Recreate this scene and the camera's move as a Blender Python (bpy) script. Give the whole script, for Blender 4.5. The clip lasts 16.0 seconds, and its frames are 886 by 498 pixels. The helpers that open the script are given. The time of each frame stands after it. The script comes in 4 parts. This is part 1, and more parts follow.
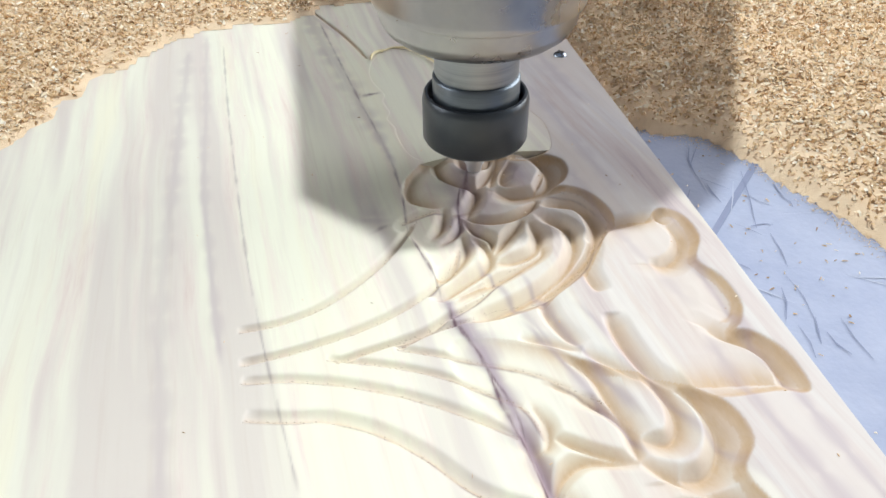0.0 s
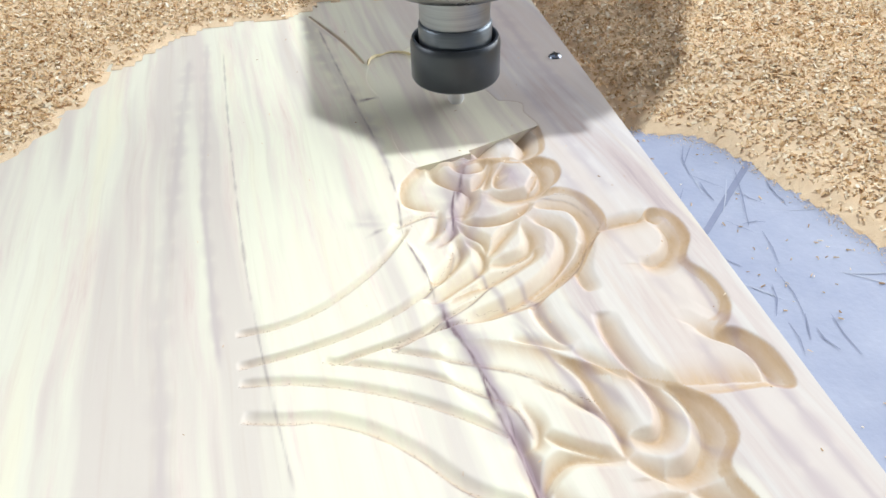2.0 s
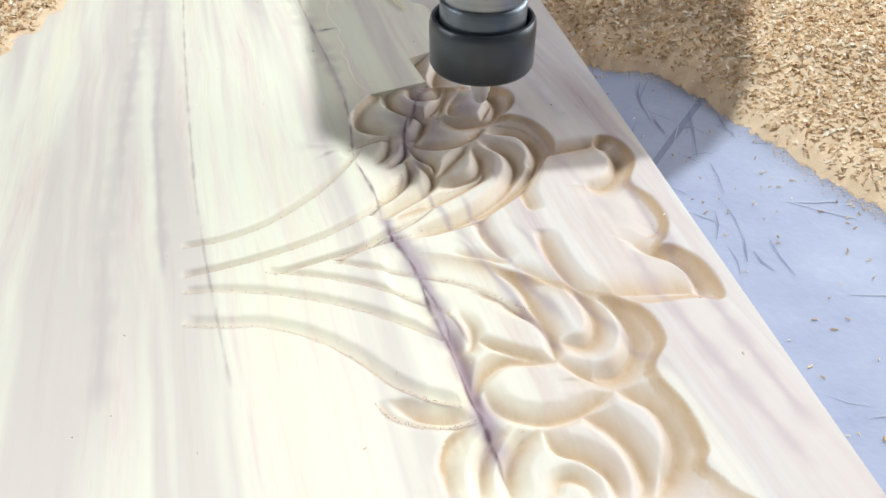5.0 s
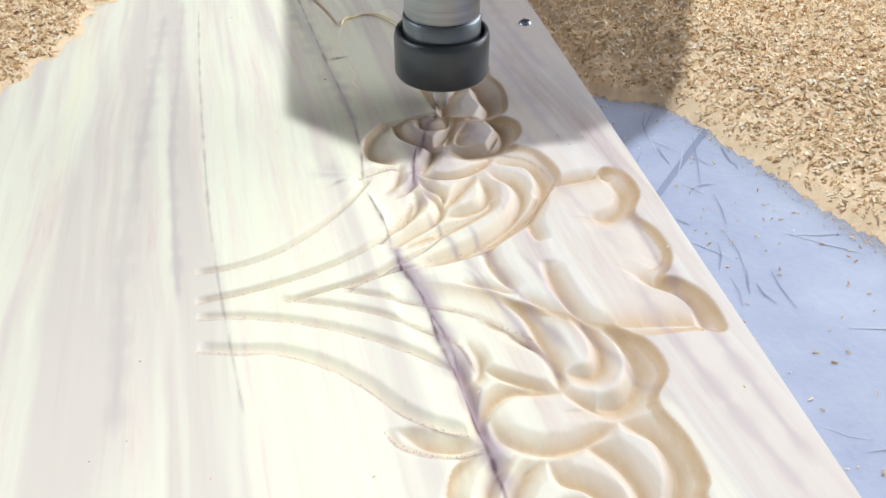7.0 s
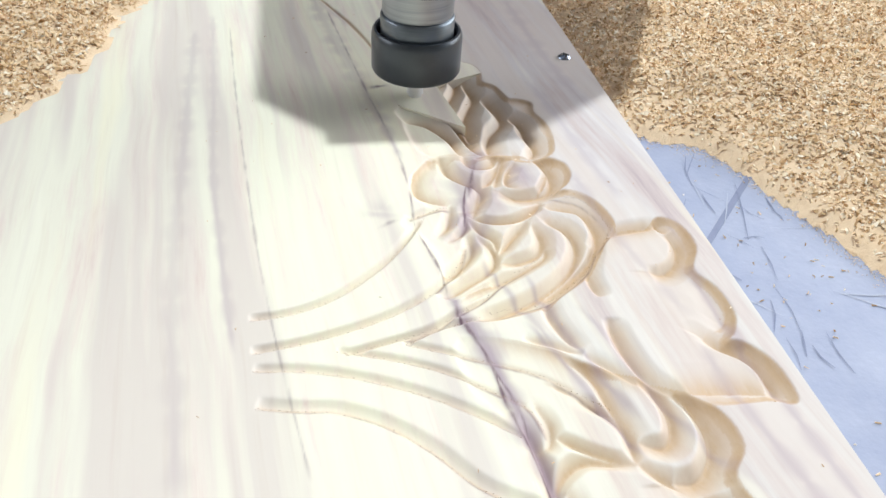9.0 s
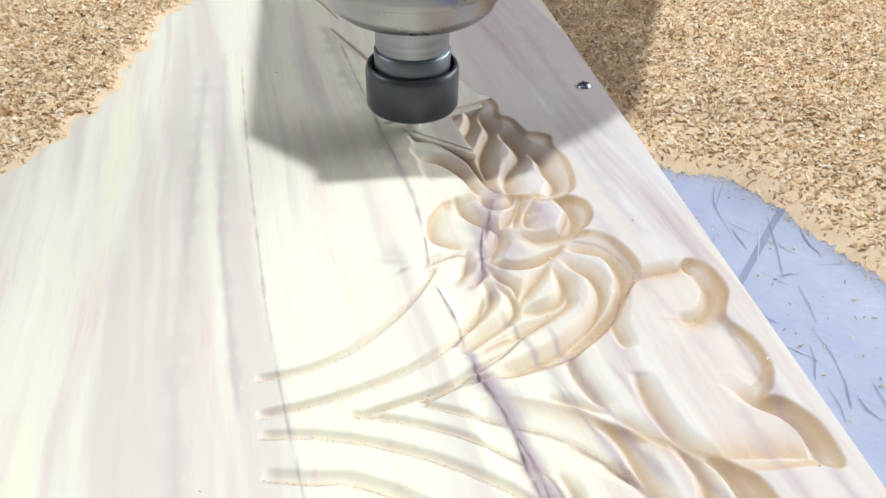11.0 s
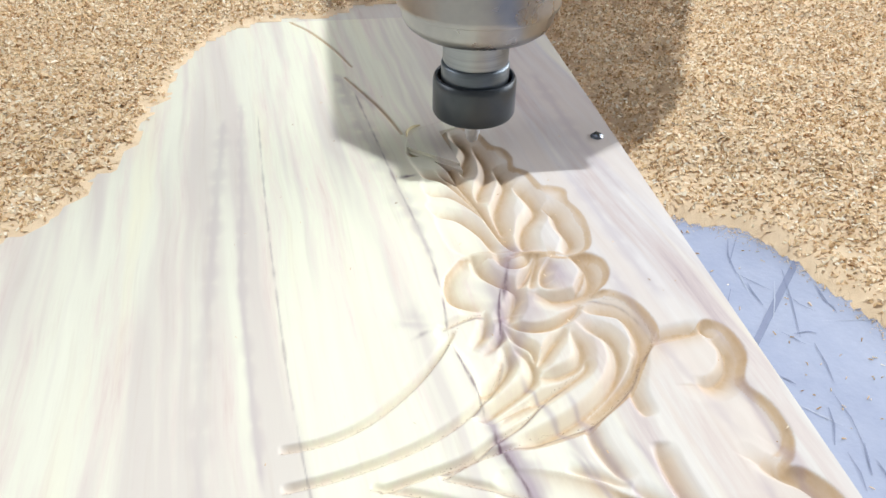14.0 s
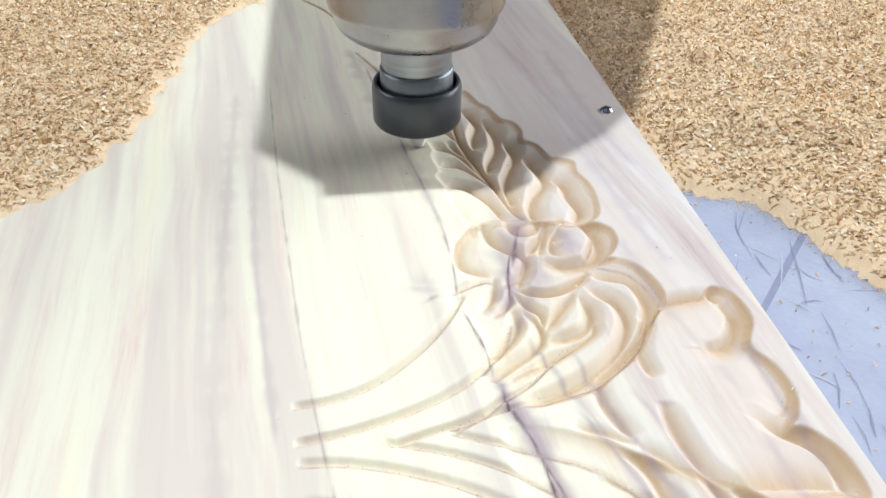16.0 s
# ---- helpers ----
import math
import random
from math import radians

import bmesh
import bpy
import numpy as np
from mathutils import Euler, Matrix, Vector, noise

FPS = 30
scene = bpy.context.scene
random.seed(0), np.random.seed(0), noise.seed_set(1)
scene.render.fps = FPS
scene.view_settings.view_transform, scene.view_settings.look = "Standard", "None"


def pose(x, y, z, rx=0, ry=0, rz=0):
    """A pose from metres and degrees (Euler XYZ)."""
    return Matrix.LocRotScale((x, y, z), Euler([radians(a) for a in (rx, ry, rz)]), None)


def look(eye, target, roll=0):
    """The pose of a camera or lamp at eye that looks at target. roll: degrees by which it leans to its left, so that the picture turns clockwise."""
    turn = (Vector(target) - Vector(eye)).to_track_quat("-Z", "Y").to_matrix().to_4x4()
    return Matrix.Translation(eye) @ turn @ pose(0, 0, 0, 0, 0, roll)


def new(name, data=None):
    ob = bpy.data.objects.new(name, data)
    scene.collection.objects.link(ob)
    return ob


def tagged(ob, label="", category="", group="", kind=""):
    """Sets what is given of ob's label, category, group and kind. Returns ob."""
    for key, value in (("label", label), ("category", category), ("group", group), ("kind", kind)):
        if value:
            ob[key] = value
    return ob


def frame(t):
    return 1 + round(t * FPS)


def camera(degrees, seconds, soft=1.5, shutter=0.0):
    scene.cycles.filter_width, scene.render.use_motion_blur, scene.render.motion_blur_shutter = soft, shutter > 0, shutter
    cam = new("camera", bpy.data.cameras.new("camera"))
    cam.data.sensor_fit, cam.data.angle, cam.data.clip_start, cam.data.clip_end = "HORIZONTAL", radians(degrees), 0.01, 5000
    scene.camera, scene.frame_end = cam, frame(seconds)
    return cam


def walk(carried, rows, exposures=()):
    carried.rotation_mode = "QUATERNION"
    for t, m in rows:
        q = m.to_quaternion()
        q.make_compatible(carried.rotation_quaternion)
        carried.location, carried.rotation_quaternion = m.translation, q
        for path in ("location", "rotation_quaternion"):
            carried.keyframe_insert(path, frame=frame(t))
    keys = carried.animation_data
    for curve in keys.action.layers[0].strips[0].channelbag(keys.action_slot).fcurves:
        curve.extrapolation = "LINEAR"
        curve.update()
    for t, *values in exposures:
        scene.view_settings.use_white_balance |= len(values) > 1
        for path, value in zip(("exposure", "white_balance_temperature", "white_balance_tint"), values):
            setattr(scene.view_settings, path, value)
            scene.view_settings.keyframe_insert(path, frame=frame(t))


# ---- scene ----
# The eye, the point it looks at and its lean, by the second
ROWS = [
    (0.0, (0.0000, 0.0000, 0.1664), (0.0470, 0.2689, -0.0528), -0.35),
    (0.5, (0.0027, -0.0014, 0.1708), (0.0497, 0.2695, -0.0458), -0.61),
    (1.0, (0.0005, -0.0014, 0.1712), (0.0465, 0.2692, -0.0459), -0.91),
    (1.5, (-0.0002, -0.0013, 0.1716), (0.0455, 0.2708, -0.0437), -0.88),
    (2.0, (0.0052, -0.0040, 0.1709), (0.0475, 0.2651, -0.0489), -1.82),
    (2.5, (0.0041, -0.0081, 0.1682), (0.0531, 0.2586, -0.0531), -0.80),
    (3.0, (0.0051, -0.0060, 0.1683), (0.0523, 0.2612, -0.0528), -1.52),
    (3.5, (0.0090, 0.0008, 0.1672), (0.0537, 0.2664, -0.0563), -0.74),
    (4.0, (0.0062, -0.0060, 0.1634), (0.0487, 0.2582, -0.0623), -0.63),
    (4.5, (0.0110, -0.0175, 0.1565), (0.0513, 0.2424, -0.0744), -1.23),
    (5.0, (0.0152, -0.0200, 0.1601), (0.0636, 0.2377, -0.0718), 0.06),
    (5.2, (0.0121, -0.0198, 0.1609), (0.0582, 0.2385, -0.0707), -0.45),
    (7.3, (0.0137, -0.0217, 0.1708), (0.0612, 0.2427, -0.0536), 0.46),
    (7.5, (0.0126, -0.0266, 0.1738), (0.0613, 0.2383, -0.0497), 0.08),
    (8.0, (-0.0081, -0.0137, 0.1820), (0.0597, 0.2494, -0.0386), 5.44),
    (8.5, (-0.0150, -0.0205, 0.1875), (0.0475, 0.2493, -0.0266), 5.16),
    (9.0, (-0.0123, 0.0004, 0.1741), (0.0462, 0.2622, -0.0507), 4.34),
    (9.2, (-0.0129, -0.0053, 0.1758), (0.0389, 0.2609, -0.0455), 3.41),
    (11.3, (-0.0025, 0.0186, 0.1756), (0.0460, 0.2868, -0.0439), 1.53),
    (11.5, (0.0043, 0.0144, 0.1781), (0.0548, 0.2835, -0.0400), 1.21),
    (12.0, (-0.0003, 0.0246, 0.1883), (0.0554, 0.2973, -0.0238), 2.13),
    (12.5, (-0.0030, 0.0309, 0.1913), (0.0483, 0.3035, -0.0221), 1.45),
    (13.0, (-0.0094, 0.0305, 0.1891), (0.0400, 0.3029, -0.0250), 1.22),
    (13.5, (-0.0114, 0.0283, 0.1889), (0.0343, 0.2999, -0.0272), 1.14),
    (14.0, (-0.0099, 0.0267, 0.1907), (0.0355, 0.2999, -0.0233), 1.13),
    (14.5, (-0.0126, 0.0263, 0.1908), (0.0323, 0.2988, -0.0242), 1.56),
    (15.0, (-0.0135, 0.0221, 0.1920), (0.0334, 0.2944, -0.0229), 1.65),
    (15.5, (-0.0123, 0.0177, 0.1857), (0.0300, 0.2889, -0.0315), 1.28),
    (16.0, (-0.0117, 0.0182, 0.1858), (0.0293, 0.2890, -0.0320), 0.93),
]
cam = camera(62.0, 16.0, soft=1.5)
# the film's camera opens up while the dark spindle fills its view
STOPS = [(0.0, -0.10), (4.1, -0.10), (4.4, 0.06), (4.6, 0.06), (4.8, -0.04), (5.1, -0.10), (16.0, -0.10)]
walk(cam, [(t, look(eye, target, roll)) for t, eye, target, roll in ROWS], STOPS)

# ---- light: daylight through the open side of the workshop, one lamp under the roof ----
world = bpy.data.worlds.new("World")
scene.world = world
world.use_nodes = True
sky = world.node_tree.nodes.new("ShaderNodeTexSky")
sky.sky_type, sky.sun_disc = "NISHITA", False
sky.sun_elevation, sky.sun_rotation = radians(55), radians(100)
world.node_tree.links.new(sky.outputs["Color"], world.node_tree.nodes["Background"].inputs["Color"])
world.node_tree.nodes["Background"].inputs["Strength"].default_value = 0.1
scene.view_settings.exposure = -0.10

door_light = bpy.data.lights.new("daylight", "AREA")
door_light.shape, door_light.size, door_light.size_y = "RECTANGLE", 2.6, 1.9
door_light.energy, door_light.color = 92, (0.955, 0.965, 0.98)
new("daylight", door_light).matrix_world = look((2.35, 1.1, 0.9), (0.05, 0.3, 0.0))
# unseen fill lamp from the west, added to lift the board's left side
west_fill = bpy.data.lights.new("west_fill_area", "AREA")
west_fill.shape, west_fill.size, west_fill.size_y = "RECTANGLE", 1.8, 1.1
west_fill.energy, west_fill.color = 24, (0.955, 0.965, 0.98)
new("west_fill_area", west_fill).matrix_world = look((-2.35, 0.6, 0.95), (0.0, 0.3, 0.0))
bulb_light = bpy.data.lights.new("lamp_light", "AREA")
bulb_light.shape, bulb_light.size = "DISK", 0.05
bulb_light.energy, bulb_light.color = 31.5, (0.905, 0.985, 1.025)
new("lamp_light", bulb_light).matrix_world = look((0.06, 0.30, 1.90), (0.055, 0.30, 0.0))


# ---- materials ----
class Nodes:
    """A node material, written one node at a time."""

    def __init__(self, name, rough=0.5, metal=0.0):
        self.mat = bpy.data.materials.new(name)
        self.mat.use_nodes = True
        self.tree = self.mat.node_tree
        self.out = self.tree.nodes["Principled BSDF"]
        self.out.inputs["Roughness"].default_value = rough
        self.out.inputs["Metallic"].default_value = metal

    def node(self, kind, values=(), operation="", attribute="", blend=""):
        n = self.tree.nodes.new("ShaderNode" + kind)
        if operation:
            n.operation = operation
        if attribute:
            n.attribute_name = attribute
        if blend:
            n.data_type, n.blend_type = "RGBA", blend
        for key, value in dict(values).items():
            if hasattr(value, "is_output"):
                self.tree.links.new(value, n.inputs[key])
            else:
                n.inputs[key].default_value = value
        return n

    def place(self, scale=(1, 1, 1), turn=(0, 0, 0)):
        where = self.node("TexCoord").outputs["Object"]
        return self.node("Mapping", {"Vector": where, "Scale": scale, "Rotation": turn}).outputs["Vector"]

    def noise(self, vector, scale, detail=4.0, rough=0.55, warp=0.0):
        return self.node("TexNoise", {"Vector": vector, "Scale": scale, "Detail": detail, "Roughness": rough, "Distortion": warp}).outputs["Fac"]

    def ramp(self, fac, *stops):
        n = self.node("ValToRGB", {"Fac": fac})
        while len(n.color_ramp.elements) < len(stops):
            n.color_ramp.elements.new(0.5)
        for e, (at, colour) in zip(n.color_ramp.elements, stops):
            e.position = at
            e.color = (*colour, 1) if len(colour) == 3 else colour
        return n.outputs["Color"]

    def mix(self, fac, a, b, blend="MIX"):
        n = self.node("Mix", blend=blend)
        for key, value in ((0, fac), (6, a), (7, b)):
            if hasattr(value, "is_output"):
                self.tree.links.new(value, n.inputs[key])
            else:
                n.inputs[key].default_value = (*value, 1) if isinstance(value, tuple) else value
        return n.outputs[2]

    def math(self, op, a, b=0.0):
        n = self.node("Math", operation=op)
        for key, value in ((0, a), (1, b)):
            if hasattr(value, "is_output"):
                self.tree.links.new(value, n.inputs[key])
            else:
                n.inputs[key].default_value = value
        return n.outputs[0]

    def attribute(self, name):
        return self.node("Attribute", attribute=name).outputs["Fac"]

    def set(self, key, value):
        if hasattr(value, "is_output"):
            self.tree.links.new(value, self.out.inputs[key])
        else:
            self.out.inputs[key].default_value = value
        return self

    def bump(self, height, strength=0.3, distance=0.001):
        n = self.node("Bump", {"Height": height, "Strength": strength, "Distance": distance})
        self.tree.links.new(n.outputs["Normal"], self.out.inputs["Normal"])
        return self


def wood_material():
    m = Nodes("pale_wood", 0.55)
    bent = m.place((1, 1, 1), (0, 0, radians(-6)))
    wander = m.node("TexNoise", {"Vector": bent, "Scale": 7.0, "Detail": 2.0})
    shift = m.node("VectorMath", {0: wander.outputs["Color"], 1: (0.5, 0.5, 0.5)}, operation="SUBTRACT")
    shift = m.node("VectorMath", {0: shift.outputs[0], "Scale": 0.012}, operation="SCALE")
    grain = m.node("VectorMath", {0: bent, 1: shift.outputs[0]}, operation="ADD").outputs[0]
    wide = m.node("Mapping", {"Vector": grain, "Scale": (1, 0.07, 1)}).outputs["Vector"]
    fine = m.node("Mapping", {"Vector": grain, "Scale": (1, 0.025, 1)}).outputs["Vector"]
    bands = m.noise(wide, 78.0, 6.0, 0.68)
    lines = m.noise(fine, 330.0, 3.0, 0.6)
    broad = m.noise(m.node("Mapping", {"Vector": grain, "Scale": (1, 0.045, 1)}).outputs["Vector"], 42.0, 3.0, 0.55, 0.3)
    base = m.ramp(bands, (0.28, (0.70, 0.55, 0.485)), (0.40, (0.775, 0.695, 0.60)), (0.52, (0.80, 0.777, 0.63)), (0.75, (0.825, 0.807, 0.65)))
    rosy = m.mix(m.attribute("rosy"), base, m.ramp(bands, (0.28, (0.40, 0.32, 0.335)), (0.42, (0.52, 0.435, 0.42)), (0.52, (0.565, 0.515, 0.505)), (0.70, (0.65, 0.615, 0.60))))
    rosy = m.mix(m.math("MULTIPLY", m.ramp(broad, (0.50, (0, 0, 0)), (0.60, (1, 1, 1))), 0.8), rosy, (0.625, 0.553, 0.505))
    rosy = m.mix(m.math("MULTIPLY", m.ramp(broad, (0.34, (1, 1, 1)), (0.46, (0, 0, 0))), 0.5), rosy, (0.83, 0.775, 0.57))
    lined = m.mix(m.math("MULTIPLY", m.ramp(lines, (0.55, (0, 0, 0)), (0.75, (1, 1, 1))), 0.18), rosy, (0.52, 0.40, 0.32))
    # tan that grows with the depth and steepness of the carving
    tanned = m.mix(m.attribute("carved"), lined, m.mix(bands, (0.70, 0.50, 0.30), (0.79, 0.63, 0.43)))
    torn = m.ramp(m.noise(m.place((1, 0.4, 1)), 400.0, 3.0, 0.6), (0.40, (0.8, 0.8, 0.8)), (0.62, (1, 1, 1)))
    # brown of burnt walls, with the shade of walls and creases painted in
    cut = m.mix(m.math("MULTIPLY", m.attribute("cut"), torn), tanned, m.mix(lines, (0.44, 0.265, 0.125), (0.60, 0.41, 0.22)))
    broken = m.ramp(m.noise(m.place((1, 0.35, 1)), 150.0, 4.0, 0.6), (0.38, (0.15, 0.15, 0.15)), (0.56, (1, 1, 1)))
    soft = m.ramp(m.noise(wide, 60.0, 4.0, 0.6), (0.35, (0.5, 0.5, 0.5)), (0.6, (1, 1, 1)))
    stained = m.mix(m.math("MULTIPLY", m.attribute("stain"), soft), cut, (0.32, 0.235, 0.295))
    stained = m.mix(m.math("MULTIPLY", m.attribute("vein"), broken), stained, (0.12, 0.06, 0.085))
    m.set("Base Color", stained).bump(lines, 0.12, 0.0004)
    m.set("Roughness", m.ramp(lines, (0.3, (0.48, 0.48, 0.48)), (0.7, (0.62, 0.62, 0.62))))
    return m.mat


def plain_material(name, dark, light, scale, rough=0.6, metal=0.0, bump=0.1, stretch=(1, 1, 1)):
    m = Nodes(name, rough, metal)
    v = m.place(stretch)
    n = m.noise(v, scale, 6.0, 0.6)
    small = m.noise(v, scale * 9, 3.0)
    m.set("Base Color", m.mix(small, m.ramp(n, (0.3, dark), (0.7, light)), tuple((a + b) / 2 for a, b in zip(dark, light))))
    m.bump(small, bump, 0.0006)
    return m.mat


def flake_material():
    m = Nodes("wood_shavings", 0.75)
    pick = m.node("NewGeometry").outputs["Random Per Island"]
    m.set("Base Color", m.ramp(pick, (0.0, (0.43, 0.25, 0.11)), (0.22, (0.63, 0.42, 0.22)), (0.55, (0.79, 0.58, 0.35)), (0.86, (0.88, 0.75, 0.55)), (1.0, (0.92, 0.85, 0.72))))
    return m.mat


def steel_material():
    m = Nodes("brushed_steel", 0.32, 1.0)
    n = m.noise(m.place((1, 1, 40)), 30.0, 4.0)
    m.set("Base Color", m.ramp(n, (0.3, (0.30, 0.325, 0.35)), (0.7, (0.42, 0.445, 0.47))))
    m.set("Roughness", m.ramp(n, (0.3, (0.34, 0.34, 0.34)), (0.7, (0.48, 0.48, 0.48))))
    return m.mat


def body_material():
    m = Nodes("dusty_spindle_steel", 0.2, 1.0)
    v = m.place()
    n = m.noise(v, 55.0, 5.0)
    dust = m.noise(v, 420.0, 3.0)
    m.set("Base Color", m.mix(m.math("MULTIPLY", dust, 0.25), m.ramp(n, (0.3, (0.30, 0.31, 0.325)), (0.7, (0.43, 0.435, 0.44))), (0.46, 0.41, 0.36)))
    m.set("Roughness", m.ramp(n, (0.3, (0.24, 0.24, 0.24)), (0.7, (0.38, 0.38, 0.38))))
    return m.mat


WOOD = wood_material()
DUST = plain_material("fine_sawdust", (0.71, 0.51, 0.32), (0.86, 0.68, 0.47), 160.0, 0.9, 0.0, 0.6)
FLAKES = flake_material()
BED = plain_material("blue_grey_bed", (0.245, 0.285, 0.425), (0.41, 0.445, 0.56), 38.0, 0.5, 0.0, 0.22)
MARK = plain_material("cut_mark", (0.19, 0.215, 0.32), (0.26, 0.29, 0.41), 90.0, 0.7)
SCUFF = plain_material("pale_scuff", (0.40, 0.44, 0.55), (0.48, 0.51, 0.59), 90.0, 0.7)
SHAVING = plain_material("fresh_shaving", (0.74, 0.62, 0.32), (0.86, 0.76, 0.48), 120.0, 0.6)
STEEL, BODY = steel_material(), body_material()
COLLAR = plain_material("blued_steel", (0.13, 0.16, 0.19), (0.22, 0.25, 0.28), 70.0, 0.36, 0.8, 0.04, (1, 1, 30))
BLACK = plain_material("blackened_steel", (0.046, 0.056, 0.068), (0.075, 0.088, 0.102), 60.0, 0.30, 0.3, 0.05)
CARBIDE = plain_material("carbide", (0.66, 0.67, 0.68), (0.80, 0.80, 0.81), 200.0, 0.42, 0.5)
PAINT = plain_material("pale_blue_paint", (0.45, 0.59, 0.80), (0.51, 0.65, 0.85), 30.0, 0.35, 0.0, 0.03)
YELLOW = plain_material("yellow_sticker", (0.80, 0.62, 0.03), (0.86, 0.70, 0.06), 80.0, 0.4)
INK = plain_material("black_ink", (0.02, 0.02, 0.02), (0.035, 0.035, 0.035), 80.0, 0.5)
SCREW = plain_material("zinc", (0.22, 0.25, 0.32), (0.42, 0.46, 0.52), 300.0, 0.25, 1.0)
SPLINTER = plain_material("torn_fibre", (0.16, 0.10, 0.06), (0.34, 0.22, 0.13), 300.0, 0.8)
CONCRETE = plain_material("grey_concrete", (0.26, 0.25, 0.23), (0.38, 0.36, 0.34), 3.0, 0.85)
PLASTER = plain_material("cement_wall", (0.24, 0.23, 0.22), (0.36, 0.35, 0.33), 2.0, 0.9)
SHEET = plain_material("roof_sheet", (0.34, 0.33, 0.32), (0.46, 0.45, 0.44), 4.0, 0.6, 0.3)
IRON = plain_material("grey_machine_paint", (0.16, 0.17, 0.19), (0.24, 0.25, 0.27), 20.0, 0.5)
GLOW = Nodes("lamp_glass", 0.3)
GLOW.set("Emission Color", (1.0, 0.95, 0.85, 1)).set("Emission Strength", 6.0)
GLOW = GLOW.mat


# ---- mesh helpers ----
def finish(name, bm, material, parent=None, label="", smooth=False):
    me = bpy.data.meshes.new(name)
    bm.to_mesh(me)
    bm.free()
    me.materials.append(material)
    if smooth:
        me.shade_smooth()
        me.set_sharp_from_angle(angle=radians(38))
    ob = new(name, me)
    ob.parent = parent
    return tagged(ob, label)


def part(name, bm, material, parent, label="", smooth=False):
    return finish(name, bm, material, parent, label, smooth)


def box(size, at=(0, 0, 0), bevel=0.0, segments=2):
    bm = bmesh.new()
    bmesh.ops.create_cube(bm, size=1)
    bmesh.ops.scale(bm, vec=size, verts=bm.verts)
    if bevel:
        bmesh.ops.bevel(bm, geom=list(bm.edges), offset=bevel, segments=segments, affect="EDGES", profile=0.5)
    bmesh.ops.translate(bm, vec=at, verts=bm.verts)
    return bm


def lathe(profile, steps=64):
    """Turns a profile of (radius, height) about the z axis."""
    bm = bmesh.new()
    rings = []
    for r, z in profile:
        if r < 1e-6:
            rings.append([bm.verts.new((0, 0, z))])
        else:
            rings.append([bm.verts.new((r * math.cos(2 * math.pi * k / steps), r * math.sin(2 * math.pi * k / steps), z)) for k in range(steps)])
    for a, b in zip(rings, rings[1:]):
        for k in range(steps):
            n = (k + 1) % steps
            if len(a) == 1:
                bm.faces.new((a[0], b[k], b[n]))
            elif len(b) == 1:
                bm.faces.new((a[k], b[0], a[n]))
            else:
                bm.faces.new((a[k], b[k], b[n], a[n]))
    bmesh.ops.recalc_face_normals(bm, faces=bm.faces)
    return bm


def prism(outline, z0, z1):
    bm = bmesh.new()
    low = [bm.verts.new((x, y, z0)) for x, y in outline]
    top = [bm.verts.new((x, y, z1)) for x, y in outline]
    bm.faces.new(low[::-1]), bm.faces.new(top)
    for k in range(len(low)):
        n = (k + 1) % len(low)
        bm.faces.new((low[k], low[n], top[n], top[k]))
    bmesh.ops.recalc_face_normals(bm, faces=bm.faces)
    return bm


# ---- the workshop ----
BED_Z = -0.020
FLOOR_Z = -0.87


def structure(name, bm, material, label):
    return tagged(finish(name, bm, material), label, kind="structure")


structure("floor", box((5.2, 6.2, 0.1), (0, 0.6, FLOOR_Z - 0.05)), CONCRETE, "dusty grey concrete workshop floor")
# the west opening is unseen, added to go with the fill lamp
structure("wall_west", box((0.15, 6.2, 1.2), (-2.55, 0.6, FLOOR_Z + 0.6)), PLASTER, "bare cement wall under the added west opening")
structure("wall_west_top", box((0.15, 6.2, 0.5), (-2.55, 0.6, FLOOR_Z + 2.65)), PLASTER, "bare cement wall over the added west opening")
structure("wall_west_near", box((0.15, 2.2, 1.2), (-2.55, -1.4, FLOOR_Z + 1.8)), PLASTER, "bare cement pier beside the added west opening")
structure("wall_west_far", box((0.15, 2.2, 1.2), (-2.55, 2.6, FLOOR_Z + 1.8)), PLASTER, "bare cement pier beside the added west opening")
structure("wall_north", box((5.2, 0.15, 2.9), (0, 3.75, FLOOR_Z + 1.45)), PLASTER, "bare cement workshop wall behind the machine")
structure("wall_south", box((5.2, 0.15, 2.9), (0, -2.55, FLOOR_Z + 1.45)), PLASTER, "bare cement workshop wall at the operator's back")
structure("wall_east", box((0.15, 1.3, 2.9), (2.55, -1.8, FLOOR_Z + 1.45)), PLASTER, "bare cement pier beside the open workshop front")
structure("wall_east_far", box((0.15, 1.2, 2.9), (2.55, 3.05, FLOOR_Z + 1.45)), PLASTER, "bare cement pier beside the open workshop front")
structure("lintel", box((0.15, 3.6, 0.4), (2.55, 0.65, FLOOR_Z + 2.7)), PLASTER, "bare cement lintel over the open workshop front")
structure("ceiling", box((5.4, 6.4, 0.08), (0, 0.6, FLOOR_Z + 2.95)), SHEET, "grey sheet roof of the workshop")
structure("ground", box((60, 60, 0.1), (32.65, 0.6, FLOOR_Z - 0.07)), CONCRETE, "pale concrete yard outside the workshop")

lamp = tagged(new("ceiling_lamp"), "round white workshop lamp under the sheet roof", "lamp")
lamp.location = (0.06, 0.30, 1.93)
part("housing", lathe([(0.0, 0.06), (0.03, 0.06), (0.07, 0.02), (0.075, 0.0), (0.07, -0.004), (0.0, 0.01)], 32), PLASTER, lamp, "white lamp housing", True)
part("stem", lathe([(0.0, 0.115), (0.008, 0.115), (0.008, 0.05), (0.0, 0.05)], 12), IRON, lamp)

